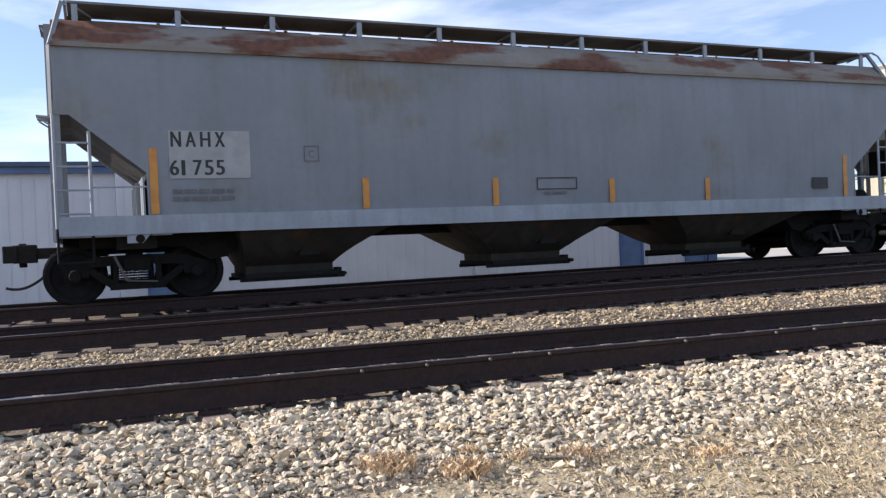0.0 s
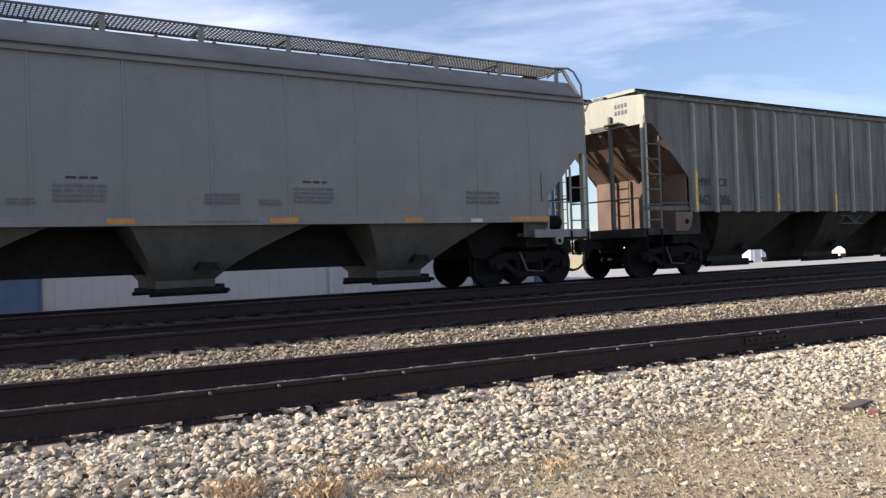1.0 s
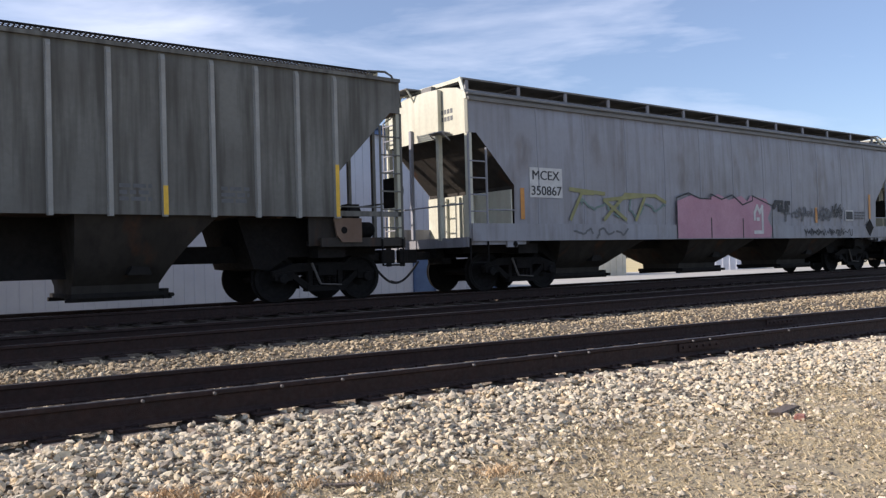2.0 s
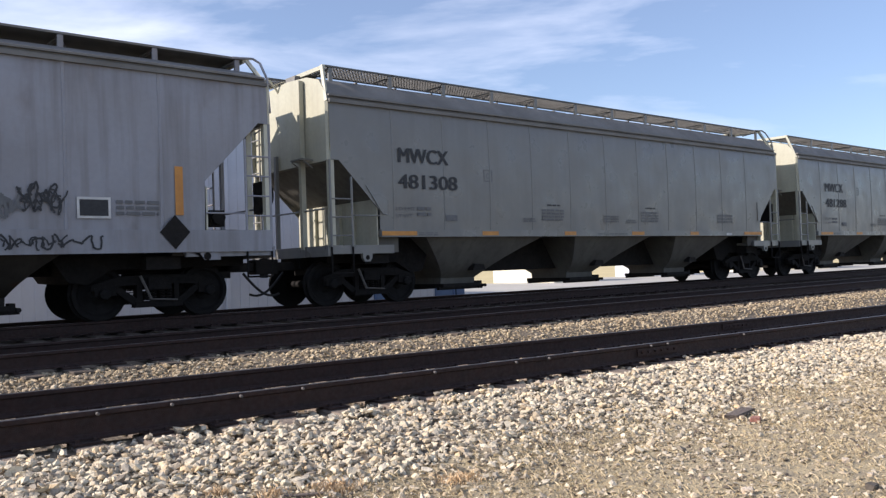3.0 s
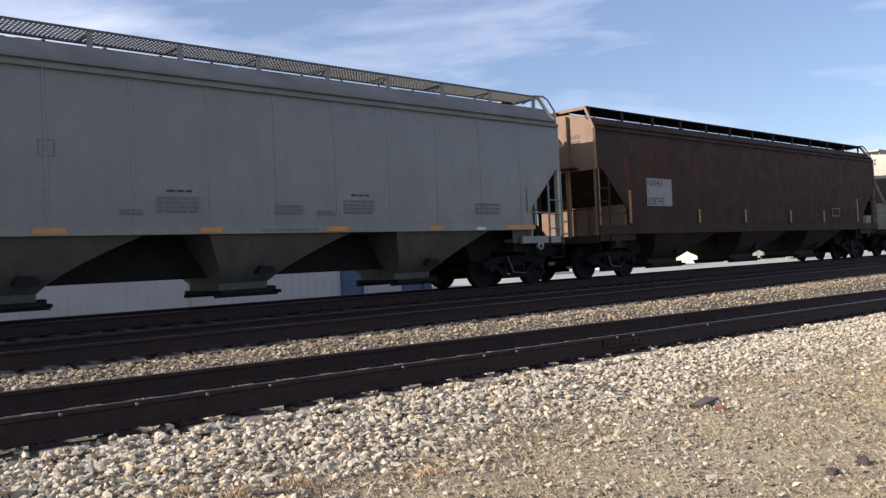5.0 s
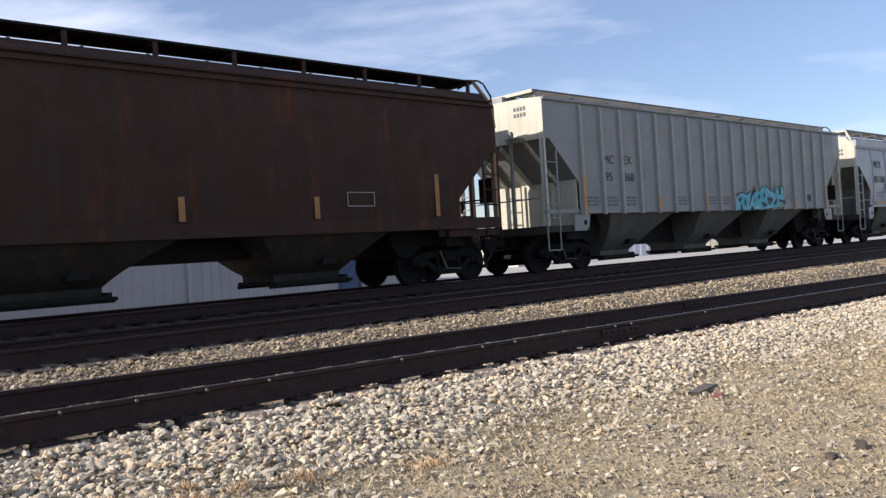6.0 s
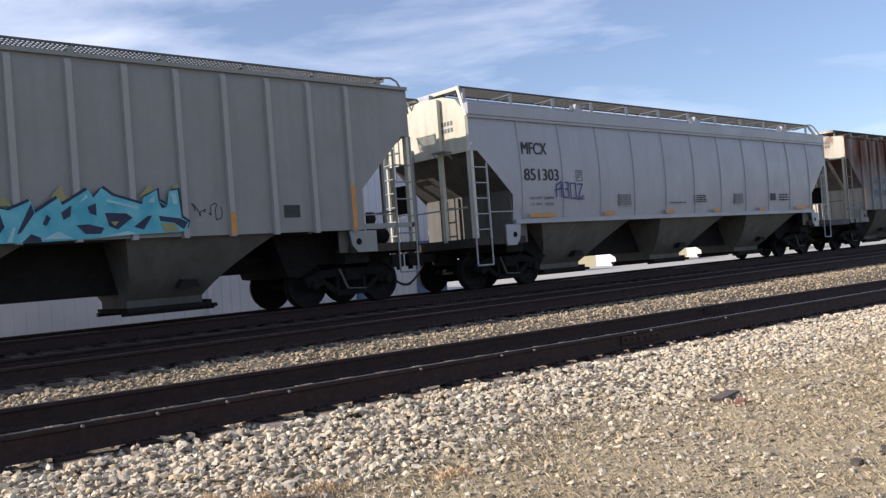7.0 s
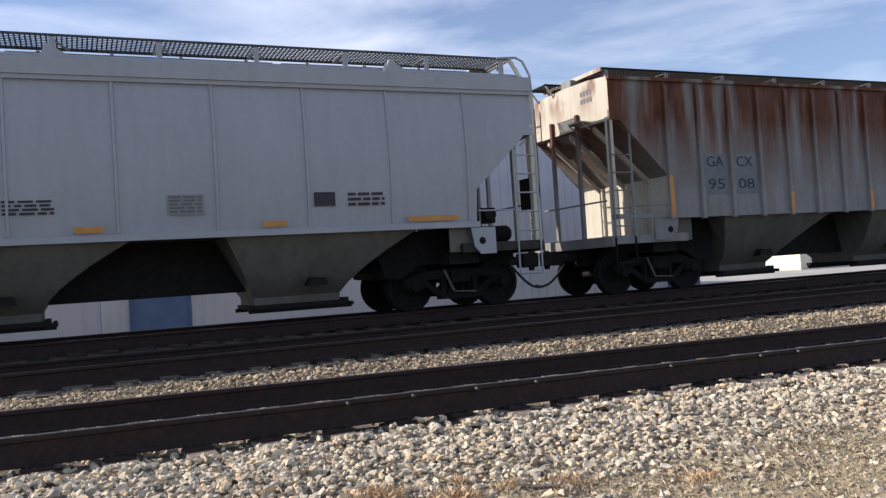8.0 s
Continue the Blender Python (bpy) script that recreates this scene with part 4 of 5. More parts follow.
        rod(bm, (s * (xe - lx[1]), -side_y + 0.02, pz + 0.62), (s * (xe - cut), -side_y + 0.02, pz + 0.62), 0.016)
        part("side_ladder", bm, step_paint, plat, "steel side ladder")
        bm = bmesh.new()
        low_step = 0.58 if stirrup else 0.66
        for xx in lx:
            rod(bm, (s * (xe - xx), -side_y + 0.02, low_step), (s * (xe - xx), -side_y + 0.02, pz), 0.02)
        rod(bm, (s * (xe - lx[0]), -side_y + 0.02, low_step), (s * (xe - lx[1]), -side_y + 0.02, low_step), 0.02)
        part("stirrup_step", bm, step_paint if stirrup else M_TRUCK, plat, "stirrup step")
        bm = bmesh.new()
        ly = (side_y - 0.52, side_y - 0.06)
        for yy in ly:
            rod(bm, (s * (xe + 0.12), yy, 0.7), (s * (xe + 0.12), yy, eave - 0.1), 0.024)
        zz = 0.74
        while zz < eave - 0.2:
            rod(bm, (s * (xe + 0.12), ly[0], zz), (s * (xe + 0.12), ly[1], zz), 0.017)
            zz += 0.36
        part("end_ladder", bm, step_paint, plat, "steel end ladder")
        bm = bmesh.new()
        prism(bm, [(0, 0.14), (0.24, 0.16), (0.24, 0.19), (0, 0.17)], -0.24, 0.24)
        for y in (-0.22, 0.22):
            rod(bm, (0.22, y, 0.15), (0.0, y, 0.0), 0.014, 5)
        part("crossover_step", bm, step_paint, plat, m=pose(s * (xe + 0.03), -0.75, end_z - 0.1, 0, 0, 0 if s > 0 else 180))
        bm = bmesh.new()
        rod(bm, (s * (xe + 0.06), -1.4, pz + 0.75), (s * (xe + 0.06), 1.0, pz + 0.75), 0.02)
        part("grab_iron", bm, step_paint, plat)
        if s > 0:
            bm = bmesh.new()
            turned(bm, [(-0.35, 0.02), (-0.34, 0.12), (-0.28, 0.16), (0.28, 0.16), (0.34, 0.12), (0.35, 0.02)], 14)
            part("air_tank", bm, M_TRUCK, plat, smooth=True, m=pose(xe - 0.72, -1.05, pz + 0.20, 0, 0, 90))
            bm = bmesh.new()
            box(bm, -0.14, 0.14, -0.12, 0.12, 0, 0.3)
            rod(bm, (0, -0.2, 0.16), (0, 0.2, 0.16), 0.13, 8)
            part("brake_valve", bm, M_STEEL_DARK, plat, m=pose(xe - 0.75, -0.85, pz + 0.42))
            bm = bmesh.new()
            pts = [Vector((0, 0.26 * math.cos(2 * math.pi * i / 16), 0.26 * math.sin(2 * math.pi * i / 16))) for i in range(17)]
            for p0, p1 in zip(pts, pts[1:]):
                rod(bm, p0, p1, 0.02, 5)
            for k in range(3):
                rod(bm, (0, 0, 0), pts[k * 5 + 1], 0.014, 5)
            part("hand_brake_wheel", bm, M_STEEL_DARK, plat, m=pose(xe + 0.16, -1.15, pz + 1.0))
            bm = bmesh.new()
            box(bm, -0.06, 0.06, -0.22, 0.22, -0.35, 0.25)
            part("brake_housing", bm, M_STEEL_DARK, plat, m=pose(xe + 0.06, -1.15, pz + 1.0))
        put("coupler", COUPLER, car, pose(s * (xe - 0.10), 0, 0.84, 0, 0, 0 if s > 0 else 180))
        put("air_hose", HOSE, car, pose(s * (xe - 0.05), 0, 0.84, 0, 0, 0 if s > 0 else 180))
        add_truck(car, s * (xe - truck_in))
        # end walk over the roof edge, with its frame
        bm = bmesh.new()
        box(bm, *sorted((s * (xe - 0.235), s * (xe - 0.19))), -1.13, 1.13, walk_z - 0.085, walk_z - 0.002)
        box(bm, *sorted((s * (xe - 0.60), s * (xe - 0.235))), -0.25, 0.25, walk_z - 0.04, walk_z - 0.012)
        walkway = part("end_walk", bm, end_paint, car, "end running board")
        wing = grating_mesh(0.42, 0.70, solid_walk, board_paint or M_GALV)
        put("walk_wing", wing, walkway, pose(s * (xe + 0.02), 0.72, walk_z - 0.02), "grating that overhangs the end")
        for y in (0.40, 1.04):
            bm = bmesh.new()
            rod(bm, (s * (xe + 0.20), y, walk_z - 0.05), (s * (xe - 0.02), y, walk_z - 0.34), 0.022, 5)
            part("wing_brace", bm, end_paint, walkway)
        if not flat_roof:
            for sy in (-1, 1):
                bm = bmesh.new()
                rod(bm, (s * (xe - 0.16), sy * 1.12, walk_z - 0.03), (s * (xe + 0.02), sy * (side_y - 0.06), eave - 0.02), 0.045, 4)
                rod(bm, (s * (xe + 0.02), sy * (side_y - 0.06), eave - 0.02), (s * (xe + 0.02), sy * (side_y - 0.06), end_z), 0.045, 4)
                part("roof_brace", bm, end_paint, car)
        if s > 0:
            bm = bmesh.new()
            bend = [(xe - 0.45, -1.14, walk_z - 0.02), (xe - 0.05, -1.18, walk_z), (xe + 0.06, -1.24, walk_z - 0.08), (xe + 0.10, -1.42, walk_z - 0.40), (xe + 0.10, -1.50, eave - 0.5)]
            tube(bm, bend, 0.024)
            part("roof_grab_iron", bm, step_paint, car, "bent roof grab iron")
        if pad:
            x0, x1, z0, z1, pad_paint = pad
            bm = bmesh.new()
            poly = [(x0, z0), (x1 - 0.12, z0), (x1, z0 + 0.14), (x1 + 0.06, z1), (x0, z1)]
            prism(bm, [(s * (xe - x), z) for x, z in poly], -side_y - 0.004, -side_y + 0.036)
            jack = part("jacking_pad", bm, pad_paint, car, "flat jacking pad with a round hole")
            # Black disc on the solid pad imitates the darkness of a hole.
            bm = bmesh.new()
            turned(bm, [(-0.006, 0.062), (0.004, 0.07)], 14)
            part("pad_hole", bm, M_TRUCK, jack, m=pose(s * (xe - x1 + 0.16), -side_y - 0.006, (z0 + z1) / 2))
        else:
            bm = bmesh.new()
            prism(bm, [(-0.06, -0.02), (0.06, -0.02), (0.11, 0.05), (0.12, 0.16), (-0.12, 0.16), (-0.11, 0.05)], -0.04, 0.04)
            jack = part("jacking_pad", bm, step_paint, car, m=pose(s * (xe - 0.82), -1.53, pz - 0.28))
            # Same for the small lug: a black disc in place of an unlit hole.
            bm = bmesh.new()
            turned(bm, [(-0.046, 0.045), (-0.038, 0.05)], 12)
            part("pad_hole", bm, M_TRUCK, jack, m=pose(0, 0, 0.06))
    # roof: running boards on brackets, hatch covers along the middle
    board = grating_mesh(length - 0.48, 0.88, solid_walk, board_paint or M_GALV)
    for sy in (-1, 1):
        put("running_board", board, car, pose(0, sy * 0.69, walk_z))
    bracket = bracket_mesh(walk_z - eave - (0.06 if flat_roof else rise * 0.74), step_paint)
    k = int(length / 1.55)
    for i in range(k + 1):
        x = -xe + 0.35 + (length - 0.7) * i / k
        for sy in (-1, 1):
            put("board_bracket", bracket, car, pose(x, sy * 0.80, walk_z, 0, 0, 0 if sy < 0 else 180))
    hatch = hatch_mesh(length, roof_paint, walk_z - eave - rise)
    for i in range(4):
        put("hatch_cover", hatch, car, pose(-xe + length * (i + 0.5) / 4, 0, eave + rise - 0.05))
    RUNNING.append((car, s0 + xe))
    return car, xe, -side_y


PARTS = {}


def gate_mesh(half):
    key = ("gate", half)
    if key not in PARTS:
        bm = bmesh.new()
        box(bm, -half - 0.04, half + 0.04, -0.78, 0.78, -0.06, 0.02)
        for y in (-0.70, 0.60):
            box(bm, -half - 0.10, half + 0.20, y, y + 0.10, -0.12, -0.05)
        rod(bm, (half + 0.16, -0.85, -0.05), (half + 0.16, 0.85, -0.05), 0.04)
        box(bm, half + 0.04, half + 0.13, -0.75, -0.5, -0.12, 0.06)
        PARTS[key] = mesh_of("outlet_gate", bm, M_STEEL_DARK)
    return PARTS[key]


def bracket_mesh(drop, material):
    key = ("bracket", round(drop, 2), material.name)
    if key not in PARTS:
        bm = bmesh.new()
        box(bm, -0.025, 0.025, -0.33, 0.33, -0.09, -0.05)
        box(bm, -0.045, 0.045, -0.335, -0.29, -drop - 0.12, -0.05)
        rod(bm, (0, -0.3, -0.08), (0.24, 0.28, -0.09), 0.018, 5)
        PARTS[key] = mesh_of("board_bracket", bm, material)
    return PARTS[key]


def hatch_mesh(length, material, tall):
    key = ("hatch", round(length, 1), material.name, round(tall, 2))
    if key not in PARTS:
        bm = bmesh.new()
        prism(bm, [(-length / 8 + 0.06, 0), (length / 8 - 0.06, 0), (length / 8 - 0.08, tall), (-length / 8 + 0.08, tall)], -0.19, 0.19)
        for i in range(4):
            x = -length / 8 + length / 4 * (i + 0.5) / 4
            box(bm, x - 0.03, x + 0.03, -0.21, 0.21, tall - 0.03, tall + 0.02)
        PARTS[key] = mesh_of("hatch_cover", bm, material)
    return PARTS[key]


# paints
M_DIM = surface("dusty_white_panel", (0.30, 0.29, 0.27), 0.7, second=(0.24, 0.23, 0.21), scale=4.0, bump=0.0)
M_FADED = surface("faded_orange_reflector", (0.36, 0.17, 0.05), 0.6, second=(0.26, 0.12, 0.04), scale=6.0, bump=0.0)
M_GALV = surface("galvanised_grating", (0.115, 0.115, 0.110), 0.6, metal=0.3, scale=4.0, bump=0.1)
M_GALV_DARK = surface("dull_dark_grating", (0.065, 0.065, 0.063), 0.6, metal=0.3, scale=4.0, bump=0.1)
P_NAHX = surface("aged_grey_blue_paint", (0.233, 0.255, 0.281), 0.55, second=(0.203, 0.225, 0.247), scale=0.7, streak=(0.164, 0.173, 0.173), streak_amount=0.35, rust=(0.226, 0.197, 0.130), rust_range=(0.56, 0.78), rust_size=(0.32, 0.32, 0.5), bump=0.08, fine=0.15, spec=0.22, wave=0.5)
P_NAHX_ROOF = surface("rusted_grey_roof", (0.232, 0.212, 0.180), 0.7, second=(0.188, 0.160, 0.124), scale=1.0, rust=(0.148, 0.060, 0.030), rust_range=(0.47, 0.55), rust_size=(0.42, 1.0, 1.6), streak=(0.20, 0.21, 0.22), streak_amount=0.5, bump=0.2)
P_NAHX_SILL = surface("grey_blue_sill_paint", (0.33, 0.37, 0.42), 0.55, scale=1.5, streak=(0.2, 0.2, 0.2), streak_amount=0.5, bump=0.1)
P_GREY = surface("light_grey_paint", (0.186, 0.186, 0.175), 0.34, second=(0.171, 0.171, 0.162), scale=0.6, streak=(0.145, 0.143, 0.132), streak_amount=0.45, bump=0.06, fine=0.12, wave=0.5)
P_GREY_ROOF = surface("dusty_grey_roof", (0.188, 0.184, 0.173), 0.7, second=(0.138, 0.133, 0.123), scale=1.5, bump=0.15)
# End paint far lighter than the sides: sunlight on the ends, put into colour.
P_GREY_END = surface("sunlit_cream_grey_end_paint", (0.450, 0.445, 0.345), 0.5, second=(0.395, 0.388, 0.30), scale=0.9, streak=(0.294, 0.258, 0.193), streak_amount=0.4, bump=0.06)
P_OLD = surface("dirty_grey_paint", (0.192, 0.192, 0.172), 0.65, second=(0.140, 0.135, 0.120), scale=0.8, streak=(0.078, 0.073, 0.062), streak_amount=0.8, bump=0.12, fine=0.3, streak_range=(0.42, 0.66), spec=0.22)
P_OLD_RIB = surface("dirty_grey_rib_paint", (0.362, 0.362, 0.338), 0.65, second=(0.278, 0.278, 0.254), scale=2.0, streak=(0.145, 0.133, 0.121), streak_amount=0.5, bump=0.1, spec=0.22)
# Grime and rust, darkened further to paint in shade under the cars.
P_OLD_UNDER = surface("shaded_grimy_brown_grey_paint", (0.055, 0.048, 0.041), 0.75, second=(0.036, 0.032, 0.027), scale=0.9, streak=(0.022, 0.019, 0.018), streak_amount=0.7, bump=0.15, rust=(0.108, 0.050, 0.027), rust_range=(0.6, 0.8), spec=0.22)
P_LAV = surface("pale_lavender_white_paint", (0.286, 0.294, 0.325), 0.55, second=(0.242, 0.242, 0.257), scale=0.8, streak=(0.150, 0.138, 0.133), streak_amount=0.6, rust=(0.181, 0.150, 0.133), rust_range=(0.55, 0.78), rust_size=(0.9, 0.9, 0.35), bump=0.08, fine=0.15, wave=0.5)
P_BROWN = surface("faded_brown_paint", (0.050, 0.026, 0.019), 0.8, second=(0.040, 0.024, 0.019), scale=0.8, streak=(0.048, 0.034, 0.027), streak_amount=0.5, rust=(0.104, 0.040, 0.021), rust_range=(0.55, 0.75), bump=0.1, fine=0.2, spec=0.22)
P_RUST_PLATE = surface("rust_brown_plate", (0.20, 0.13, 0.085), 0.75, second=(0.12, 0.075, 0.05), scale=1.5, bump=0.15)
# Lighter than P_BROWN to imitate a sunlit end.
P_BROWN_END = surface("sunlit_tan_end_paint", (0.29, 0.185, 0.11), 0.6, second=(0.21, 0.13, 0.075), scale=1.2, bump=0.1)
P_PALE = surface("pale_grey_paint", (0.241, 0.244, 0.234), 0.5, second=(0.222, 0.226, 0.215), scale=0.7, streak=(0.185, 0.181, 0.167), streak_amount=0.4, bump=0.06, fine=0.12, wave=0.5)
P_PALE_RIB = surface("pale_grey_rib_paint", (0.315, 0.319, 0.306), 0.5, second=(0.281, 0.285, 0.272), scale=1.2, bump=0.06, fine=0.1)
# Pale ends carry the look of direct sun in their colour.
P_PALE_END = surface("sunlit_pale_cream_end_paint", (0.58, 0.572, 0.455), 0.5, second=(0.50, 0.492, 0.39), scale=0.9, streak=(0.38, 0.32, 0.24), streak_amount=0.45, bump=0.06)
P_WHITE = surface("white_paint", (0.346, 0.356, 0.378), 0.42, second=(0.324, 0.335, 0.356), scale=0.6, streak=(0.274, 0.274, 0.277), streak_amount=0.35, bump=0.05, fine=0.1, wave=0.5)
# P_WHITE with dust, darkened for the shade on the chutes.
P_WHITE_UNDER = surface("shaded_dusty_white_paint", (0.186, 0.177, 0.153), 0.6, second=(0.140, 0.131, 0.111), scale=1.0, streak=(0.093, 0.080, 0.065), streak_amount=0.5, bump=0.1, spec=0.22)
P_RUST = surface("rust_streaked_grey_paint", (0.264, 0.264, 0.255), 0.65, second=(0.212, 0.212, 0.204), scale=0.8, streak=(0.145, 0.115, 0.089), streak_amount=0.5, rust=(0.135, 0.050, 0.026), rust_from=(2.0, 3.6), rust_range=(0.33, 0.50), rust_size=(1.5, 1.5, 0.16), bump=0.15, fine=0.3, spec=0.22)
# Dusty body grey, darkened to stand for shade below the car.
P_UNDER_GREY = surface("shaded_dusty_grey_underside_paint", (0.149, 0.144, 0.126), 0.65, second=(0.114, 0.108, 0.098), scale=0.9, streak=(0.070, 0.067, 0.058), streak_amount=0.6, bump=0.1, spec=0.22)
# Real rust at the top; the light cream imitates sun on the end.
P_RUST_END = surface("rust_topped_sunlit_cream_end_paint", (0.56, 0.53, 0.43), 0.6, second=(0.46, 0.42, 0.33), scale=0.9, streak=(0.34, 0.26, 0.18), streak_amount=0.6, rust=(0.22, 0.09, 0.04), rust_from=(3.7, 4.5), rust_range=(0.50, 0.62), rust_size=(1.5, 1.5, 0.7), bump=0.1)
M_BLUE_SPRAY = surface("blue_spray_paint", (0.055, 0.055, 0.22), 0.6, bump=0.0)
M_TURQ = surface("turquoise_spray_paint", (0.055, 0.36, 0.46), 0.6, second=(0.16, 0.50, 0.56), scale=2.5, bump=0.0)
M_PINK = surface("pink_spray_paint", (0.46, 0.25, 0.31), 0.6, second=(0.40, 0.20, 0.26), scale=1.5, bump=0.0)
M_OLIVE = surface("olive_spray_paint", (0.30, 0.29, 0.12), 0.6, bump=0.0)
M_TEAL = surface("faded_teal_spray_paint", (0.16, 0.24, 0.21), 0.6, bump=0.0)
M_PANEL = surface("grey_number_panel", (0.16, 0.18, 0.20), 0.6, scale=3.0)


def strips(car, yn, rows, material=None, label="orange reflective strip"):
    """Reflectors: rows of x0, x1, z0, z1 from the car's left end."""
    for a, b, c, d in rows:
        plate(car, a, b, c, d, yn, material or M_YELLOW, "reflector_strip", label)


def print_block(car, x0, x1, z0, z1, y, material, seed, rows=4):
    h = (z1 - z0) / (rows * 1.7)
    bars(car, x0, z1 - h, [(x1 - x0, h)] * rows, y, material, seed)


def end_marks(car, xe, z, y=-1.05, w=0.45):
    """Small unreadable print high on the end wall."""
    bm = bmesh.new()
    for row in range(2):
        for k in range(4):
            box(bm, -xe - 0.004, -xe - 0.001, y + k * w / 4, y + k * w / 4 + w / 5.5, z - row * 0.16, z - row * 0.16 + 0.10)
    tagged(part("small_print", bm, M_INK_FADED, car, "small print on the end wall"), kind="stuff")


# 1: old smooth-sided car with a rusted roof
car, xe, yn = hopper_car(-0.46, 17.27, "old grey-blue smooth-sided covered hopper with a rusted roof", P_NAHX, P_NAHX_ROOF, eave=3.97, sill=1.065, walk_z=4.76,
                         end_z=2.90, cut=1.27, cut_z=2.02, bulge=0.05, sill_beam=0.29, beam_full=True, solid_walk=True, under_paint=P_OLD_UNDER, end_paint=P_NAHX,
                         step_paint=P_NAHX_SILL, keel=0.92, pitch=4.76, first_lt=1.0, top_lt=1.70, top_rt=1.66, last_rt=1.9, low_half=0.78, shift=-0.44, eave_bead=False, truck_in=1.1, board_paint=P_GREY_ROOF, low_paint=P_OLD_UNDER,
                         pad=(0.95, 1.30, 0.93, 1.06, P_NAHX_SILL))
yy, o = yn - 0.004, -xe
plate(car, o + 1.62, o + 2.88, 1.92, 2.68, yy, surface("pale_number_panel", (0.36, 0.37, 0.37), 0.6, scale=4.0, bump=0.0), label="pale repainted number panel")
for k, c in enumerate("NAHX"):
    lettering(car, c, o + 1.65 + 0.225 * k, 2.42, 0.24, M_INK, yy - 0.003, fit=0.145, bold=0.007)
for k, c in enumerate("61755"):
    lettering(car, c, o + 1.62 + 0.177 * k, 1.97, 0.24, M_INK, yy - 0.003, fit=0.05 if c == "1" else 0.125, bold=0.004 if c == "1" else 0.007)
print_block(car, o + 1.65, o + 2.6, 1.52, 1.75, yy, M_INK_FADED, 3, 2)
strips(car, yn - 0.004, [(o + x - 0.06, o + x + 0.06, a, b) for x, a, b in ((1.38, 1.37, 2.40), (4.83, 1.37, 1.90), (7.33, 1.37, 1.87), (9.88, 1.37, 1.83), (12.24, 1.37, 1.82), (16.16, 1.37, 2.29))])
outline(car, o + 3.77, o + 4.03, 2.18, 2.45, yy, M_INK_FADED)
lettering(car, "C", o + 3.85, 2.25, 0.12, M_INK_FADED, yy, fit=0.09)
outline(car, o + 8.2, o + 9.08, 1.64, 1.87, yy, M_INK)
print_block(car, o + 8.35, o + 8.9, 1.52, 1.6, yy, M_INK_FADED, 4, 1)
plate(car, o + 15.15, o + 15.62, 1.55, 1.80, yy, M_INK, "data_plate", "black data plate")


def mwcx(s0, s1, number, tag=False, along=0.0, mark_z=2.61):
    # Sloping floors take the darker under paint, which imitates their shade.
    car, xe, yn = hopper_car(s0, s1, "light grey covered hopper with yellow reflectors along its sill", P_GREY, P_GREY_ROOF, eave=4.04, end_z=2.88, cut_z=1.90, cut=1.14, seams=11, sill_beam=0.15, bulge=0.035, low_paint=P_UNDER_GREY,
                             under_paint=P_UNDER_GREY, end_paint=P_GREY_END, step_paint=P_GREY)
    yy, o = yn - 0.003, -xe + along
    lettering(car, "MWCX", o + 1.62, 2.91, 0.31, M_INK, yy - 0.011, fit=1.34, bold=0.013)
    lettering(car, number, o + 1.60, 2.37, 0.30, M_INK, yy - 0.011, fit=1.60, bold=0.012)
    lettering(car, "LD LMT", o + 1.54, 1.92, 0.07, M_INK_FADED, yy, fit=0.5)
    lettering(car, "LT WT", o + 1.54, 1.77, 0.07, M_INK_FADED, yy, fit=0.42)
    print_block(car, o + 2.10, o + 2.47, 1.76, 2.00, yy, M_INK_FADED, 5, 2)
    outline(car, o + 4.03, o + 4.29, mark_z, mark_z + 0.27, yy, M_INK_FADED)
    lettering(car, "C", o + 4.10, mark_z + 0.07, 0.12, M_INK_FADED, yy, fit=0.09)
    plate(car, o + 2.87, o + 3.20, 1.71, 1.84, yy, M_INK_FADED, "data_plate", "grey data plate")
    for x in (5.82, 9.70):
        print_block(car, o + x + 0.26, o + x + 0.72, 2.08, 2.14, yy, M_INK, 7, 1)
        print_block(car, o + x + 0.08, o + x + 0.85, 1.72, 2.02, yy, M_INK_FADED, 8, 4)
        print_block(car, o + x - 0.55, o + x - 0.15, 1.69, 1.80, yy, M_INK_FADED, 9, 2)
    print_block(car, o + 13.5, o + 14.3, 1.72, 2.0, yy, M_INK_FADED, 19, 3)
    print_block(car, o + 8.2, o + 8.8, 1.70, 1.9, yy, M_INK_FADED, 20, 3)
    ys = yn - 0.039
    strips(car, ys, [(o + a, o + b, 1.395, 1.485) for a, b in ((1.14, 2.04), (3.9, 4.4), (6.64, 7.06), (9.3, 9.83), (12.0, 12.42), (2 * xe - 2.2, 2 * xe - 1.16))], label="yellow reflective strip")
    strips(car, ys, [(o + 2 * xe - 3.2, o + 2 * xe - 2.9, 1.38, 1.45)], M_WHITE, "white reflective strip")
    print_block(car, o + 2.1, o + 2.6, 1.38, 1.46, ys, M_INK_FADED, 21, 2)
    print_block(car, o + 7.9, o + 9.1, 1.39, 1.44, ys, M_INK_FADED, 10, 1)
    for s in (-1, 1):
        bm = bmesh.new()
        prism(bm, [(s * (xe - 0.80), 2.40), (s * (xe - 1.32), 2.42), (s * (xe - 1.30), 1.82), (s * (xe - 1.19), 1.84)], yn - 0.014, yn + 0.002)
        part("gusset", bm, P_GREY, car)
    if tag:
        squared_tag(car, o + 3.50, 1.72, 1.35, 0.43, yn - 0.02, 0.028)
    return car


mwcx(18.99, 35.73, "481287", True)

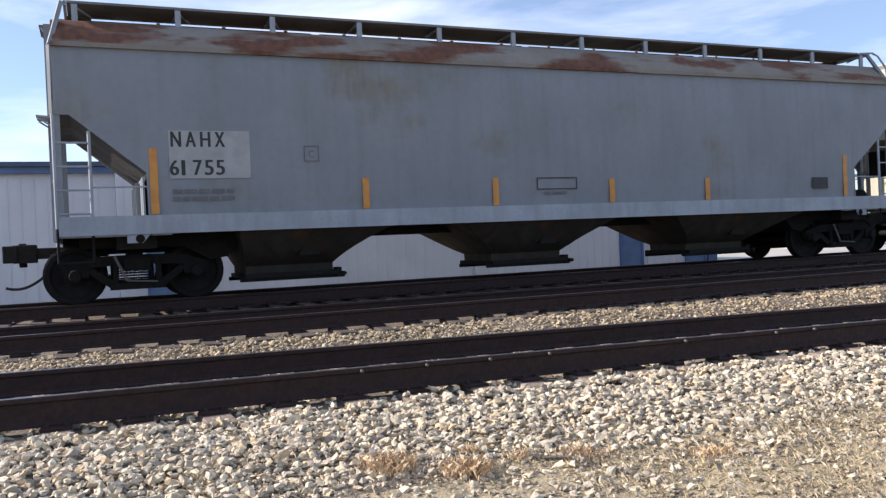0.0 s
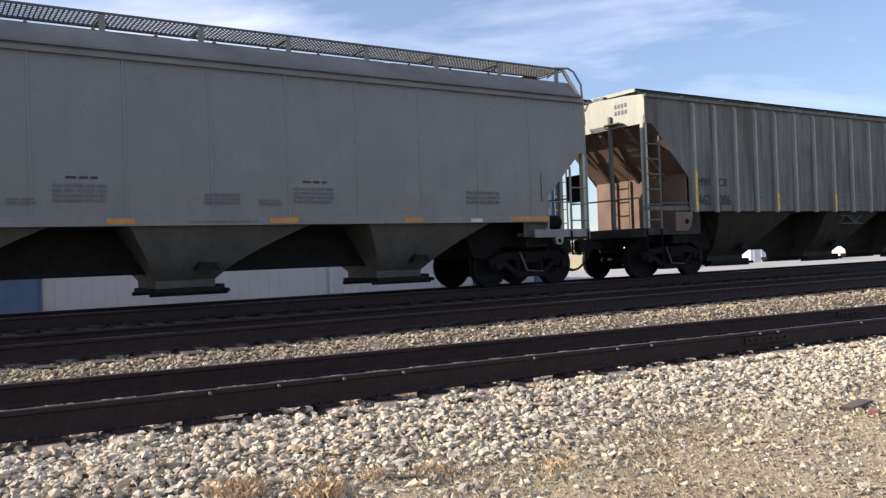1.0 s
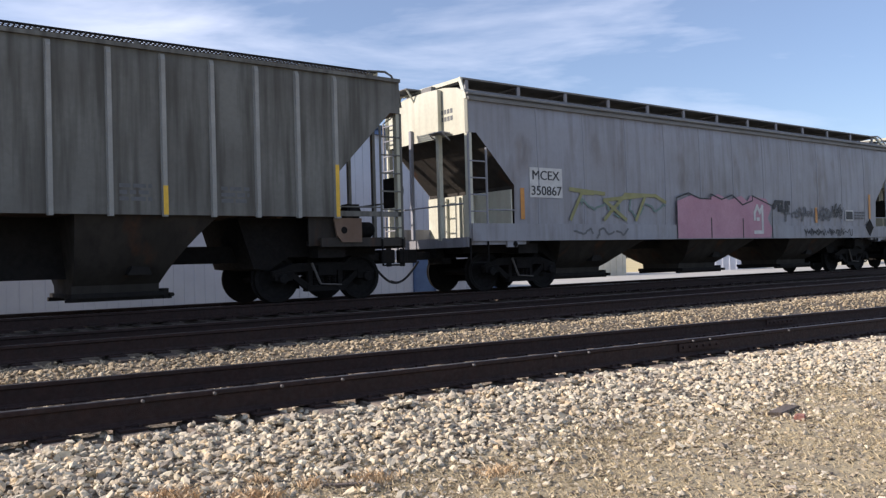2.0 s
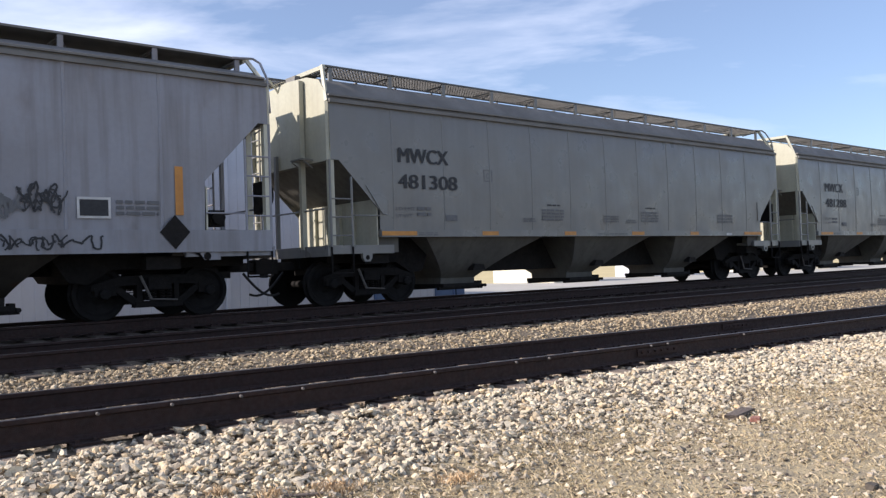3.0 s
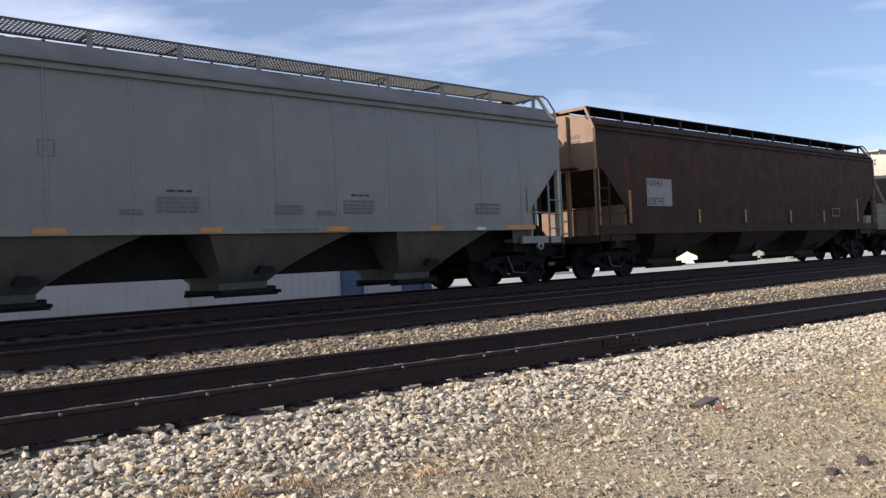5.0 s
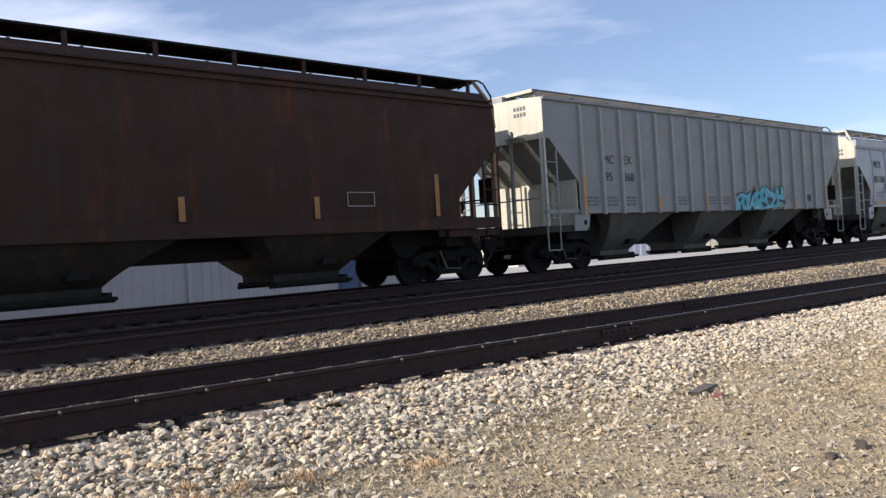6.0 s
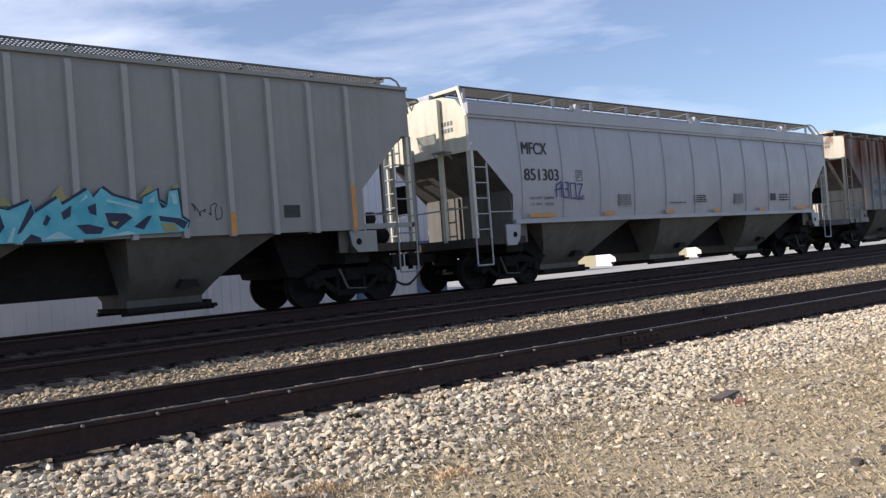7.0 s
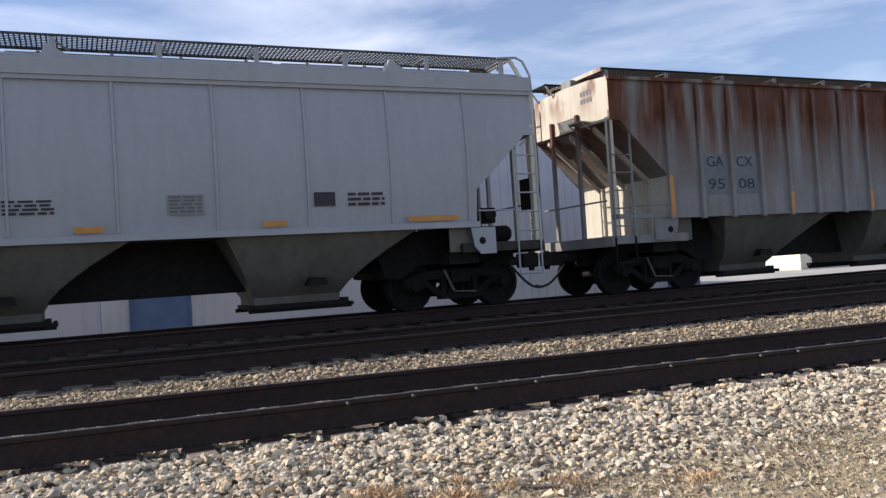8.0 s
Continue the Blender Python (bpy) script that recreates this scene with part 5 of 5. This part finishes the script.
# 3: dirty ribbed car
car, xe, yn = hopper_car(37.64, 55.35, "dirty grey covered hopper with outside ribs and yellow reflectors", P_OLD, P_OLD, eave=4.33, sill=1.60, walk_z=4.60, end_z=3.68, cut=1.46, cut_z=2.42,
                         ribs=18, rib_start=1.66, rib_pitch=0.856, rib_swell=0.08, low_half=0.72, shift=-0.66, pitch=4.25, first_lt=1.25, top_lt=0.85, top_rt=1.95, last_rt=1.5, pad=(0.95, 1.50, 1.12, 1.58, P_RUST_PLATE), low_paint=P_RUST_PLATE, plate_paint=P_RUST_PLATE, frame_paint=P_OLD_UNDER, rib_paint=P_OLD_RIB, flat_roof=True, truck_in=1.45, under_paint=P_OLD_UNDER, end_paint=P_GREY_END, step_paint=P_OLD, board_paint=M_STEEL_DARK)
yy, o = yn - 0.003, -xe
at = lambda i: o + rib_x(i, 18, 1.66, 0.856, 0.08)
strips(car, yn - 0.073, [(at(i) - 0.04, at(i) + 0.04, 1.6, 2.58 if i in (0, 17) else 2.08) for i in (0, 4, 7, 10, 13, 17)], M_YELLOW_BRIGHT, "bright yellow reflective strip")
for text, x, z, h, w in (("MW", 1.76, 2.22, 0.20, 0.48), ("CX", 2.54, 2.22, 0.20, 0.34), ("462", 1.75, 1.75, 0.25, 0.47), ("086", 2.54, 1.75, 0.25, 0.44)):
    lettering(car, text, o + x, z, h, M_INK, yy, fit=w, bold=0.013)
for i in (3, 4, 5, 7, 8, 12, 14):
    print_block(car, at(i) + 0.14, at(i) + 0.66, 1.78, 2.1, yy, M_INK_FADED, i, 3)
strokes(car, ["0028084858", "1060387058", "90508898"], o + 8.0, 1.25, 1.2, 0.25, yn + 0.12, M_INK, 0.03, label="thin black chalk tag")

end_marks(car, xe, 4.15)

# 4: pale car with graffiti
car, xe, yn = hopper_car(57.13, 76.35, "pale lavender-white covered hopper with pink and black graffiti", P_LAV, P_GREY_ROOF, eave=4.18, sill=1.12, walk_z=4.74, end_z=3.45, cut=1.25, cut_z=2.35,
                         seams=11, seam_start=2.0, seam_pitch=1.52, bulge=0.04, sill_beam=0.38, beam_full=True, solid_walk=True, under_paint=P_OLD_UNDER, end_paint=P_PALE_END, step_paint=P_LAV, pad=(1.0, 1.4, 0.98, 1.11, P_LAV),
                         keel=0.90, pitch=5.0, first_lt=1.4, top_lt=1.5, top_rt=1.7, last_rt=1.5, low_half=0.85, shift=-0.47, board_paint=P_GREY_ROOF, truck_in=1.9, low_paint=P_OLD_UNDER)
yy, o = yn - 0.006, -xe
plate(car, o + 1.72, o + 2.75, 2.1, 2.78, yy, M_WHITE, label="white number panel")
lettering(car, "MCEX", o + 1.80, 2.50, 0.21, M_INK, yy - 0.003, fit=0.85, bold=0.006)
lettering(car, "350867", o + 1.76, 2.15, 0.21, M_INK, yy - 0.003, fit=0.95, bold=0.006)
bm = bmesh.new()
prism(bm, [(o + 6.95, 1.14), (o + 11.35, 1.14), (o + 11.45, 1.4), (o + 11.2, 1.7), (o + 11.4, 2.0), (o + 11.15, 2.28), (o + 10.35, 2.34), (o + 10.2, 2.18), (o + 9.9, 2.34), (o + 9.3, 2.2), (o + 8.8, 2.36), (o + 8.2, 2.2), (o + 7.6, 2.3), (o + 6.95, 2.12)], yn - 0.043, yn - 0.040)
part("graffiti", bm, M_PINK, car, "faded pink bubble-letter graffiti")
strokes(car, ["000819283839485967787988979390", "3034", "6064"], o + 6.95, 1.15, 4.5, 1.2, yn - 0.048, M_INK, 0.04, label="black graffiti outline")
strokes(car, ["2080868866482624", "4454"], o + 10.4, 1.3, 0.6, 0.85, yn - 0.050, M_WHITE, 0.10, label="white graffiti highlight")
strokes(car, ["2616050214", "30381858", "4440", "5058507078", "8088", "9896"], o + 11.6, 1.95, 0.85, 0.30, yn - 0.02, M_INK, 0.085, label="black spray tag")
scribble(car, o + 12.75, 1.72, 1.2, 0.40, yn - 0.02, M_INK_FADED, 0.035, 3, 14, "faded scribbled graffiti")
scribble(car, o + 14.15, 1.66, 0.9, 0.52, yn - 0.02, M_INK_FADED, 0.05, 4, 12, "faded scribbled graffiti")
scribble(car, o + 14.0, 1.62, 1.1, 0.45, yn - 0.019, M_INK_FADED, 0.045, 14, 22, "faded scribbled graffiti")
scribble(car, o + 14.98, 1.70, 0.70, 0.56, yn - 0.021, M_INK, 0.030, 15, 20)
scribble(car, o + 14.95, 1.68, 0.75, 0.60, yn - 0.022, M_INK, 0.022, 5, 12)
scribble(car, o + 11.9, 1.60, 2.0, 0.52, yn - 0.016, M_INK_FADED, 0.06, 12, 16, "faded scribbled graffiti")
scribble(car, o + 13.15, 1.17, 1.35, 0.27, yn - 0.045, M_INK, 0.030, 6, 26)
scribble(car, o + 13.2, 1.16, 2.6, 0.27, yn - 0.047, M_INK, 0.024, 16, 44)
scribble(car, o + 14.60, 1.16, 1.75, 0.29, yn - 0.045, M_INK, 0.032, 7, 18)
strokes(car, ["0018280938", "3058783650", "60788896"], o + 3.0, 1.62, 3.5, 0.7, yn - 0.02, M_OLIVE, 0.09, label="faded olive graffiti")
scribble(car, o + 3.05, 1.55, 3.6, 0.75, yn - 0.018, M_TEAL, 0.05, 9, 12, "faded green graffiti")
scribble(car, o + 2.9, 1.15, 2.2, 0.3, yn - 0.042, M_INK_FADED, 0.05, 10, 12, "faded scribbled graffiti")
strips(car, yn - 0.01, [(o + 1.42, o + 1.54, 1.6, 2.3), (o + 13.95, o + 14.08, 1.6, 2.08), (o + 17.43, o + 17.57, 1.75, 2.58)])
plate(car, o + 15.88, o + 16.32, 1.72, 1.98, yn - 0.014, M_INK, "data_plate", "black data plate")
plate(car, o + 15.84, o + 16.36, 1.68, 2.02, yn - 0.010, M_WHITE, label="white plate frame")
print_block(car, o + 16.45, o + 17.15, 1.70, 1.98, yn - 0.006, M_INK_FADED, 31, 3)
bm = bmesh.new()
prism(bm, [(o + 17.40, 1.17), (o + 17.66, 1.46), (o + 17.40, 1.75), (o + 17.14, 1.46)], yn - 0.052, yn - 0.040)
part("placard_holder", bm, M_STEEL_DARK, car, "dark diamond-shaped placard holder")

end_marks(car, xe, 3.95)
mwcx(77.68, 94.77, "481308")
mwcx(96.27, 112.93, "481288", along=0.2, mark_z=2.86)
mwcx(114.95, 131.60, "481292", along=0.08)

# 8: brown car
car, xe, yn = hopper_car(133.20, 152.45, "faded brown smooth-sided covered hopper with a white number panel", P_BROWN, P_BROWN, eave=4.12, sill=1.22, walk_z=4.80, end_z=3.0, cut=1.3, cut_z=1.9,
                         bulge=0.07, sill_beam=0.25, beam_full=True, solid_walk=True, under_paint=P_OLD_UNDER, end_paint=P_BROWN_END, step_paint=P_BROWN, keel=0.80, pitch=5.0, first_lt=1.6, top_lt=1.5, top_rt=1.9, last_rt=1.6, low_half=0.8, board_paint=M_STEEL_DARK)
yy, o = yn - 0.004, -xe
plate(car, o + 2.25, o + 3.55, 2.02, 2.82, yy, M_DIM, label="white number panel")
lettering(car, "NAHX", o + 2.29, 2.58, 0.21, M_INK, yy - 0.003, fit=0.82)
lettering(car, "508745", o + 2.27, 2.05, 0.21, M_INK, yy - 0.003, fit=0.85)
strips(car, yy, [(o + x, o + x + 0.12, 1.52, 2.45 if x in (1.35, 17.2) else 1.95) for x in (1.35, 5.0, 7.9, 11.2, 14.0, 17.2)], M_FADED)
outline(car, o + 14.8, o + 15.5, 1.75, 2.05, yy, M_DIM)

end_marks(car, xe, 3.9)

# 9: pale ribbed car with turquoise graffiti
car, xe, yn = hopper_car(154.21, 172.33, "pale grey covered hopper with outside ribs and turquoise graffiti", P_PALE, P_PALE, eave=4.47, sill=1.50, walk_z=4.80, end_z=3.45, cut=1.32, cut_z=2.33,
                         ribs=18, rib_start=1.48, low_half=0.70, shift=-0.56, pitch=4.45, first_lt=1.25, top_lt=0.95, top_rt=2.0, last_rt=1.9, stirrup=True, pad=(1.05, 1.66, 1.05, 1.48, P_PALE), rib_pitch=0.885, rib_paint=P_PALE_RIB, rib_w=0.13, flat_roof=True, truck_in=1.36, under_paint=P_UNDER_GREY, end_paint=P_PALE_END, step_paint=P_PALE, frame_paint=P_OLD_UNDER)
yy, o = yn - 0.003, -xe
for text, x, z, w in (("MC", 2.45, 2.85, 0.45), ("EX", 3.36, 2.86, 0.38), ("95", 2.48, 2.38, 0.32), ("368", 3.345, 2.38, 0.48)):
    lettering(car, text, o + x, z, 0.235, M_INK, yy, fit=w, bold=0.008)
outline(car, o + 4.18, o + 4.40, 2.48, 2.73, yy, M_INK_FADED)
for i in (0, 1, 2, 5, 7, 8):
    print_block(car, o + 1.48 + 0.885 * i + 0.16, o + 1.48 + 0.885 * i + 0.66, 1.66, 1.95, yy, M_INK_FADED, i, 3)
strips(car, yn - 0.073, [(o + x - 0.05, o + x + 0.05, 1.5, 1.5 + h) for x, h in ((1.48, 1.0), (5.02, 0.5), (7.68, 0.5), (9.45, 0.5), (13.87, 0.4), (16.52, 0.9))], label="faded yellow reflective strip")
M_NAVY = surface("navy_spray_paint", (0.012, 0.022, 0.06), 0.6, bump=0.0)
M_PALE_TURQ = surface("pale_turquoise_spray_paint", (0.34, 0.58, 0.62), 0.6, scale=3.0, bump=0.0)


def spray(car, shapes, x, z, kx, kz, y, material, label, grow=0.0):
    """Flat sprayed shapes, each a polygon of u, v pairs (v downwards)."""
    bm = bmesh.new()
    for shape in shapes:
        pts = [Vector((x + u / kx, 0, z - v / kz)) for u, v in zip(shape[::2], shape[1::2])]
        mid = sum(pts, Vector()) / len(pts)
        low = min(p.z for p in pts)
        poly = []
        for p in pts:
            d = p - mid
            q = p + Vector((math.copysign(grow, d.x), 0, grow if p.z > low + 0.03 else 0))
            poly.append((q.x, q.z))
        prism(bm, poly, y, y + 0.003)
    return part("graffiti", bm, material, car, label)


WORD = [-255, 385, -235, 250, -150, 200, -60, 190, 40, 215, 160, 165, 180, 230, 310, 150, 330, 190, 480, 105, 510, 150, 560, 95, 620, 140, 800, 190, 812, 150,
        900, 105, 905, 170, 960, 200, 980, 115, 1035, 105, 1050, 270, 1095, 300, 1080, 345, 1040, 355, 780, 360, 500, 375, 200, 385]
GAPS = [[75, 340, 160, 180, 175, 230, 100, 330], [215, 290, 240, 240, 262, 258, 235, 300], [320, 230, 380, 190, 370, 250, 330, 270],
        [400, 300, 470, 296, 560, 318, 540, 350, 450, 350], [570, 235, 700, 240, 735, 265, 640, 330, 590, 310], [800, 335, 860, 255, 828, 258, 740, 318],
        [900, 258, 1040, 275, 1090, 300, 1060, 340, 1000, 300, 910, 288], [100, 384, 150, 340, 200, 360, 205, 384], [-150, 384, -112, 290, -78, 384],
        [-190, 260, -120, 230, -100, 262, -160, 300], [-40, 300, -5, 230, 15, 300, -20, 345], [470, 200, 520, 180, 520, 250, 480, 235], [905, 175, 960, 205, 925, 215]]
LIGHTS = [[590, 160, 780, 205, 770, 216, 580, 172], [20, 380, 60, 300, 72, 306, 50, 380], [200, 372, 300, 330, 380, 372], [990, 130, 1020, 125, 1030, 190, 1000, 190],
          [520, 372, 700, 340, 760, 358], [830, 180, 880, 140, 880, 180], [420, 180, 470, 130, 476, 150]]
OVER = [[270, 140, 330, 80, 350, 140, 400, 150, 300, 175], [780, 150, 860, 70, 880, 110], [600, 285, 650, 284, 625, 310], [912, 300, 1000, 306, 1030, 348, 930, 348], [1000, 90, 1050, 70, 1040, 120], [-20, 190, 20, 140, 60, 190]]
GX, GZ = o + 10.1, 1.52 + 375 / 345
spray(car, [WORD], GX, GZ, 375, 345, yn - 0.074, M_NAVY, "dark outline of spray-paint letters", grow=0.035)
spray(car, OVER[:2] + OVER[4:], GX, GZ, 375, 345, yn - 0.072, M_OLIVE, "yellow overspray marks")
spray(car, [WORD], GX, GZ, 375, 345, yn - 0.079, M_TURQ, "turquoise spray-paint letters")
spray(car, GAPS, GX, GZ, 375, 345, yn - 0.083, M_NAVY, "dark gaps of spray-paint letters")
spray(car, LIGHTS, GX, GZ, 375, 345, yn - 0.084, M_PALE_TURQ, "pale highlights of spray-paint letters")
spray(car, OVER[2:4], GX, GZ, 375, 345, yn - 0.086, M_OLIVE, "yellow fill of spray-paint letters")
scribble(car, o + 13.1, 1.74, 0.62, 0.38, yn - 0.004, M_INK, 0.018, 8, 9, "thin black spray tag")
plate(car, o + 14.95, o + 15.3, 1.78, 2.02, yy, M_INK, "data_plate", "black data plate")

end_marks(car, xe, 4.25)

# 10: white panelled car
# Floors and shear plates in darker grey: shade under the ends, as colour.
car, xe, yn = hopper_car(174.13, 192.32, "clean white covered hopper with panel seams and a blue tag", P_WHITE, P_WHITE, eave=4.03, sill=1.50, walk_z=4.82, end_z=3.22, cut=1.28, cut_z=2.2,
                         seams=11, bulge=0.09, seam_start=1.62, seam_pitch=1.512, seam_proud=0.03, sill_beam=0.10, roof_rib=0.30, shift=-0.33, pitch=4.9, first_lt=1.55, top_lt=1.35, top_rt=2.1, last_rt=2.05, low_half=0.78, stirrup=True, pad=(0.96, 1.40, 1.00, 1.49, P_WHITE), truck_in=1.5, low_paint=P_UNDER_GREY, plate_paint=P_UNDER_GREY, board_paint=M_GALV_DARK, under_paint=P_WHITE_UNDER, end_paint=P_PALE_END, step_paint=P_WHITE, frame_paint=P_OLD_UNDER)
o = -xe + 0.08


def bowed(z):
    return yn + 0.09 * (2 * (z - 1.50) / 2.53 - 1) ** 2 - 0.008


yy = bowed(2.12) - 0.004
lettering(car, "MFCX", o + 1.60, 3.18, 0.30, M_INK, bowed(3.3), fit=0.90, bold=0.010)
lettering(car, "851303", o + 1.62, 2.54, 0.29, M_INK, bowed(2.7), fit=1.25, bold=0.010)
lettering(car, "LD LMT 226000", o + 1.80, 2.08, 0.065, M_INK, yy, fit=0.86)
lettering(car, "LT WT  59200", o + 1.80, 1.93, 0.065, M_INK, yy, fit=0.86)
outline(car, o + 3.56, o + 3.82, 2.54, 2.82, bowed(2.7), M_INK_FADED)
print_block(car, o + 3.62, o + 3.77, 2.60, 2.78, bowed(2.7), M_INK_FADED, 2, 3)
squared_tag(car, o + 2.72, 2.14, 1.12, 0.38, bowed(2.3) - 0.02, 0.036)
strips(car, yn - 0.034, [(o + a, o + b, 1.64, 1.73) for a, b in ((1.70, 2.66), (4.59, 5.05), (7.41, 7.88), (9.98, 10.40), (12.83, 13.24), (15.41, 16.39))], label="yellow reflective strip")
for x in (5.34, 11.38):
    plate(car, o + x - 0.02, o + x + 0.53, 1.88, 2.20, yy - 0.006, P_PALE, "notice_panel", "grey notice panel")
    print_block(car, o + x, o + x + 0.5, 1.89, 2.18, yy - 0.012, M_INK_FADED, 11, 5)
print_block(car, o + 9.03, o + 9.73, 1.92, 2.16, yy, M_INK, 12, 4)
print_block(car, o + 7.77, o + 8.60, 1.90, 1.96, yy, M_INK_FADED, 14, 1)
plate(car, o + 13.73, o + 14.10, 1.96, 2.20, yy, M_INK, "data_plate", "black data plate")
print_block(car, o + 14.33, o + 15.00, 1.92, 2.18, yy, M_INK, 13, 3)
for x in (3.9, 9.6, 15.2):
    bm = bmesh.new()
    prism(bm, [(o + x, 4.32), (o + x + 0.50, 4.32), (o + x + 0.42, 4.42), (o + x + 0.12, 4.60)], -1.42, -1.2)
    part("roof_gusset", bm, P_WHITE, car)

end_marks(car, xe, 3.9)

# 11: rusted ribbed car
car, xe, yn = hopper_car(194.10, 212.0, "rust-streaked grey covered hopper with outside ribs", P_RUST, P_RUST, eave=4.40, sill=1.52, walk_z=4.74, end_z=3.55, cut=1.48, cut_z=2.3,
                         ribs=19, rib_start=1.4, low_half=0.70, shift=-0.5, pitch=4.3, first_lt=1.25, top_lt=0.95, top_rt=2.0, last_rt=1.5, pad=(0.95, 1.50, 1.08, 1.50, P_RUST), rib_pitch=0.84, rib_paint=P_RUST, rib_w=0.12, flat_roof=True, truck_in=1.4, under_paint=P_UNDER_GREY, end_paint=P_RUST_END, step_paint=P_RUST, board_paint=M_STEEL_DARK)
yy, o = yn - 0.003, -xe
for x in (2.33, 3.17):
    plate(car, o + x, o + x + 0.66, 1.98, 2.86, yy, M_PANEL, label="grey repainted number panel")
for text, x, z in (("GA", 2.42, 2.58), ("CX", 3.24, 2.58), ("95", 2.42, 2.1), ("08", 3.26, 2.1)):
    lettering(car, text, o + x, z, 0.22, M_INK, yy - 0.003, fit=0.45, bold=0.004)
strips(car, yn - 0.073, [(o + x - 0.05, o + x + 0.05, 1.55, 1.55 + h) for x, h in ((1.4, 0.85), (4.76, 0.45), (7.28, 0.45), (10.64, 0.45))], label="faded orange reflective strip")


end_marks(car, xe, 4.2)

# ---- small debris ----
def debris(name, x, y, size, material, label, turn, category, tilt=4):
    bm = bmesh.new()
    a, b, c = size
    v = box(bm, -a / 2, a / 2, -b / 2, b / 2, 0, c)
    rnd = random.Random(label + str(x))
    for w in v:
        w.co += Vector([rnd.uniform(-0.12, 0.12) * s for s in (a, b, c)])
    bmesh.ops.bevel(bm, geom=list(bm.edges), offset=min(size) * 0.15, segments=2, affect="EDGES")
    ob = new(name, mesh_of(name, bm, material))
    ob.matrix_basis = pose(x, y, ground_z(x, y), tilt, 0, turn)
    tagged(ob, label, category)


debris("wood_scrap", 6.75, 4.02, (0.44, 0.12, 0.045), M_WOOD, "dark broken plank lying on the gravel", 12, "wood scrap")
debris("stick", 2.46, 4.40, (0.30, 0.035, 0.02), M_WOOD, "weathered grey stick lying on the ballast", -28, "stick", 6)
debris("brick", 6.60, 3.78, (0.11, 0.08, 0.05), M_BRICK, "broken red brick on the gravel", 30, "brick")
debris("brick", 20.96, 6.96, (0.30, 0.16, 0.21), M_BRICK, "broken red brick between the rails", 10, "brick")
debris("brick", 21.87, 6.83, (0.36, 0.18, 0.23), M_BRICK, "broken red brick between the rails", -15, "brick")

debris("stick", 7.25, 5.22, (0.34, 0.04, 0.03), M_WOOD, "dark weathered stick lying on the ballast", 18, "stick")
debris("stick", 5.30, 1.62, (0.40, 0.03, 0.02), M_WOOD, "thin dark twig lying on dry earth", -6, "stick", 2)
M_DARK_STONE = surface("dark_stone", (0.10, 0.085, 0.07), 0.9, scale=20.0, bump=0.7)
M_PALE_STONE = surface("pale_stone", (0.62, 0.52, 0.40), 0.9, scale=20.0, bump=0.7)
for x, y, w, paint, tone in ((5.49, 2.16, 0.085, M_DARK_STONE, "dark"), (5.12, 2.19, 0.07, M_DARK_STONE, "dark"), (5.66, 2.59, 0.06, M_PALE_STONE, "pale"), (4.51, 2.65, 0.065, M_PALE_STONE, "pale tan"), (5.42, 2.33, 0.045, M_PALE_STONE, "pale")):
    debris("stone", x, y, (w, w * 0.8, w * 0.55), paint, tone + " loose stone lying on dry earth", x * 70, "stone")


def concrete_block(x, y, turn):
    """A hollow building block lying on its side."""
    bm = bmesh.new()
    box(bm, -0.20, 0.20, -0.10, 0.10, 0.0, 0.035)
    box(bm, -0.20, 0.20, -0.10, 0.10, 0.165, 0.20)
    for a, b in ((-0.20, -0.165), (-0.018, 0.018), (0.165, 0.20)):
        box(bm, a, b, -0.10, 0.10, 0.035, 0.165)
    ob = new("concrete_block", mesh_of("concrete_block", bm, surface("grey_concrete", (0.34, 0.33, 0.31), 0.9, scale=14.0, bump=0.6)))
    ob.matrix_basis = pose(x, y, ground_z(x, y) + 0.02, 0, 0, turn)
    tagged(ob, "grey hollow concrete block beside the siding", "concrete block")


concrete_block(20.9, 5.55, 8)


# ---- what moves ----
def motions():
    for car, start in RUNNING:
        walk(car, [(t, pose(start - SPEED * t, TRACKS[2][1] + GAUGE / 2, TRACKS[2][2])) for t in (0.0, 2.0, 4.0, 6.0, 8.0)])
    turn = 88.0
    frames = int(8.0 * FPS)
    steps = [(i / FPS, -turn * i) for i in range(frames + 1)]
    for ob, at in SPINNING:
        walk(ob, [(t, pose(*at, 0, a, 0)) for t, a in steps])


motions()
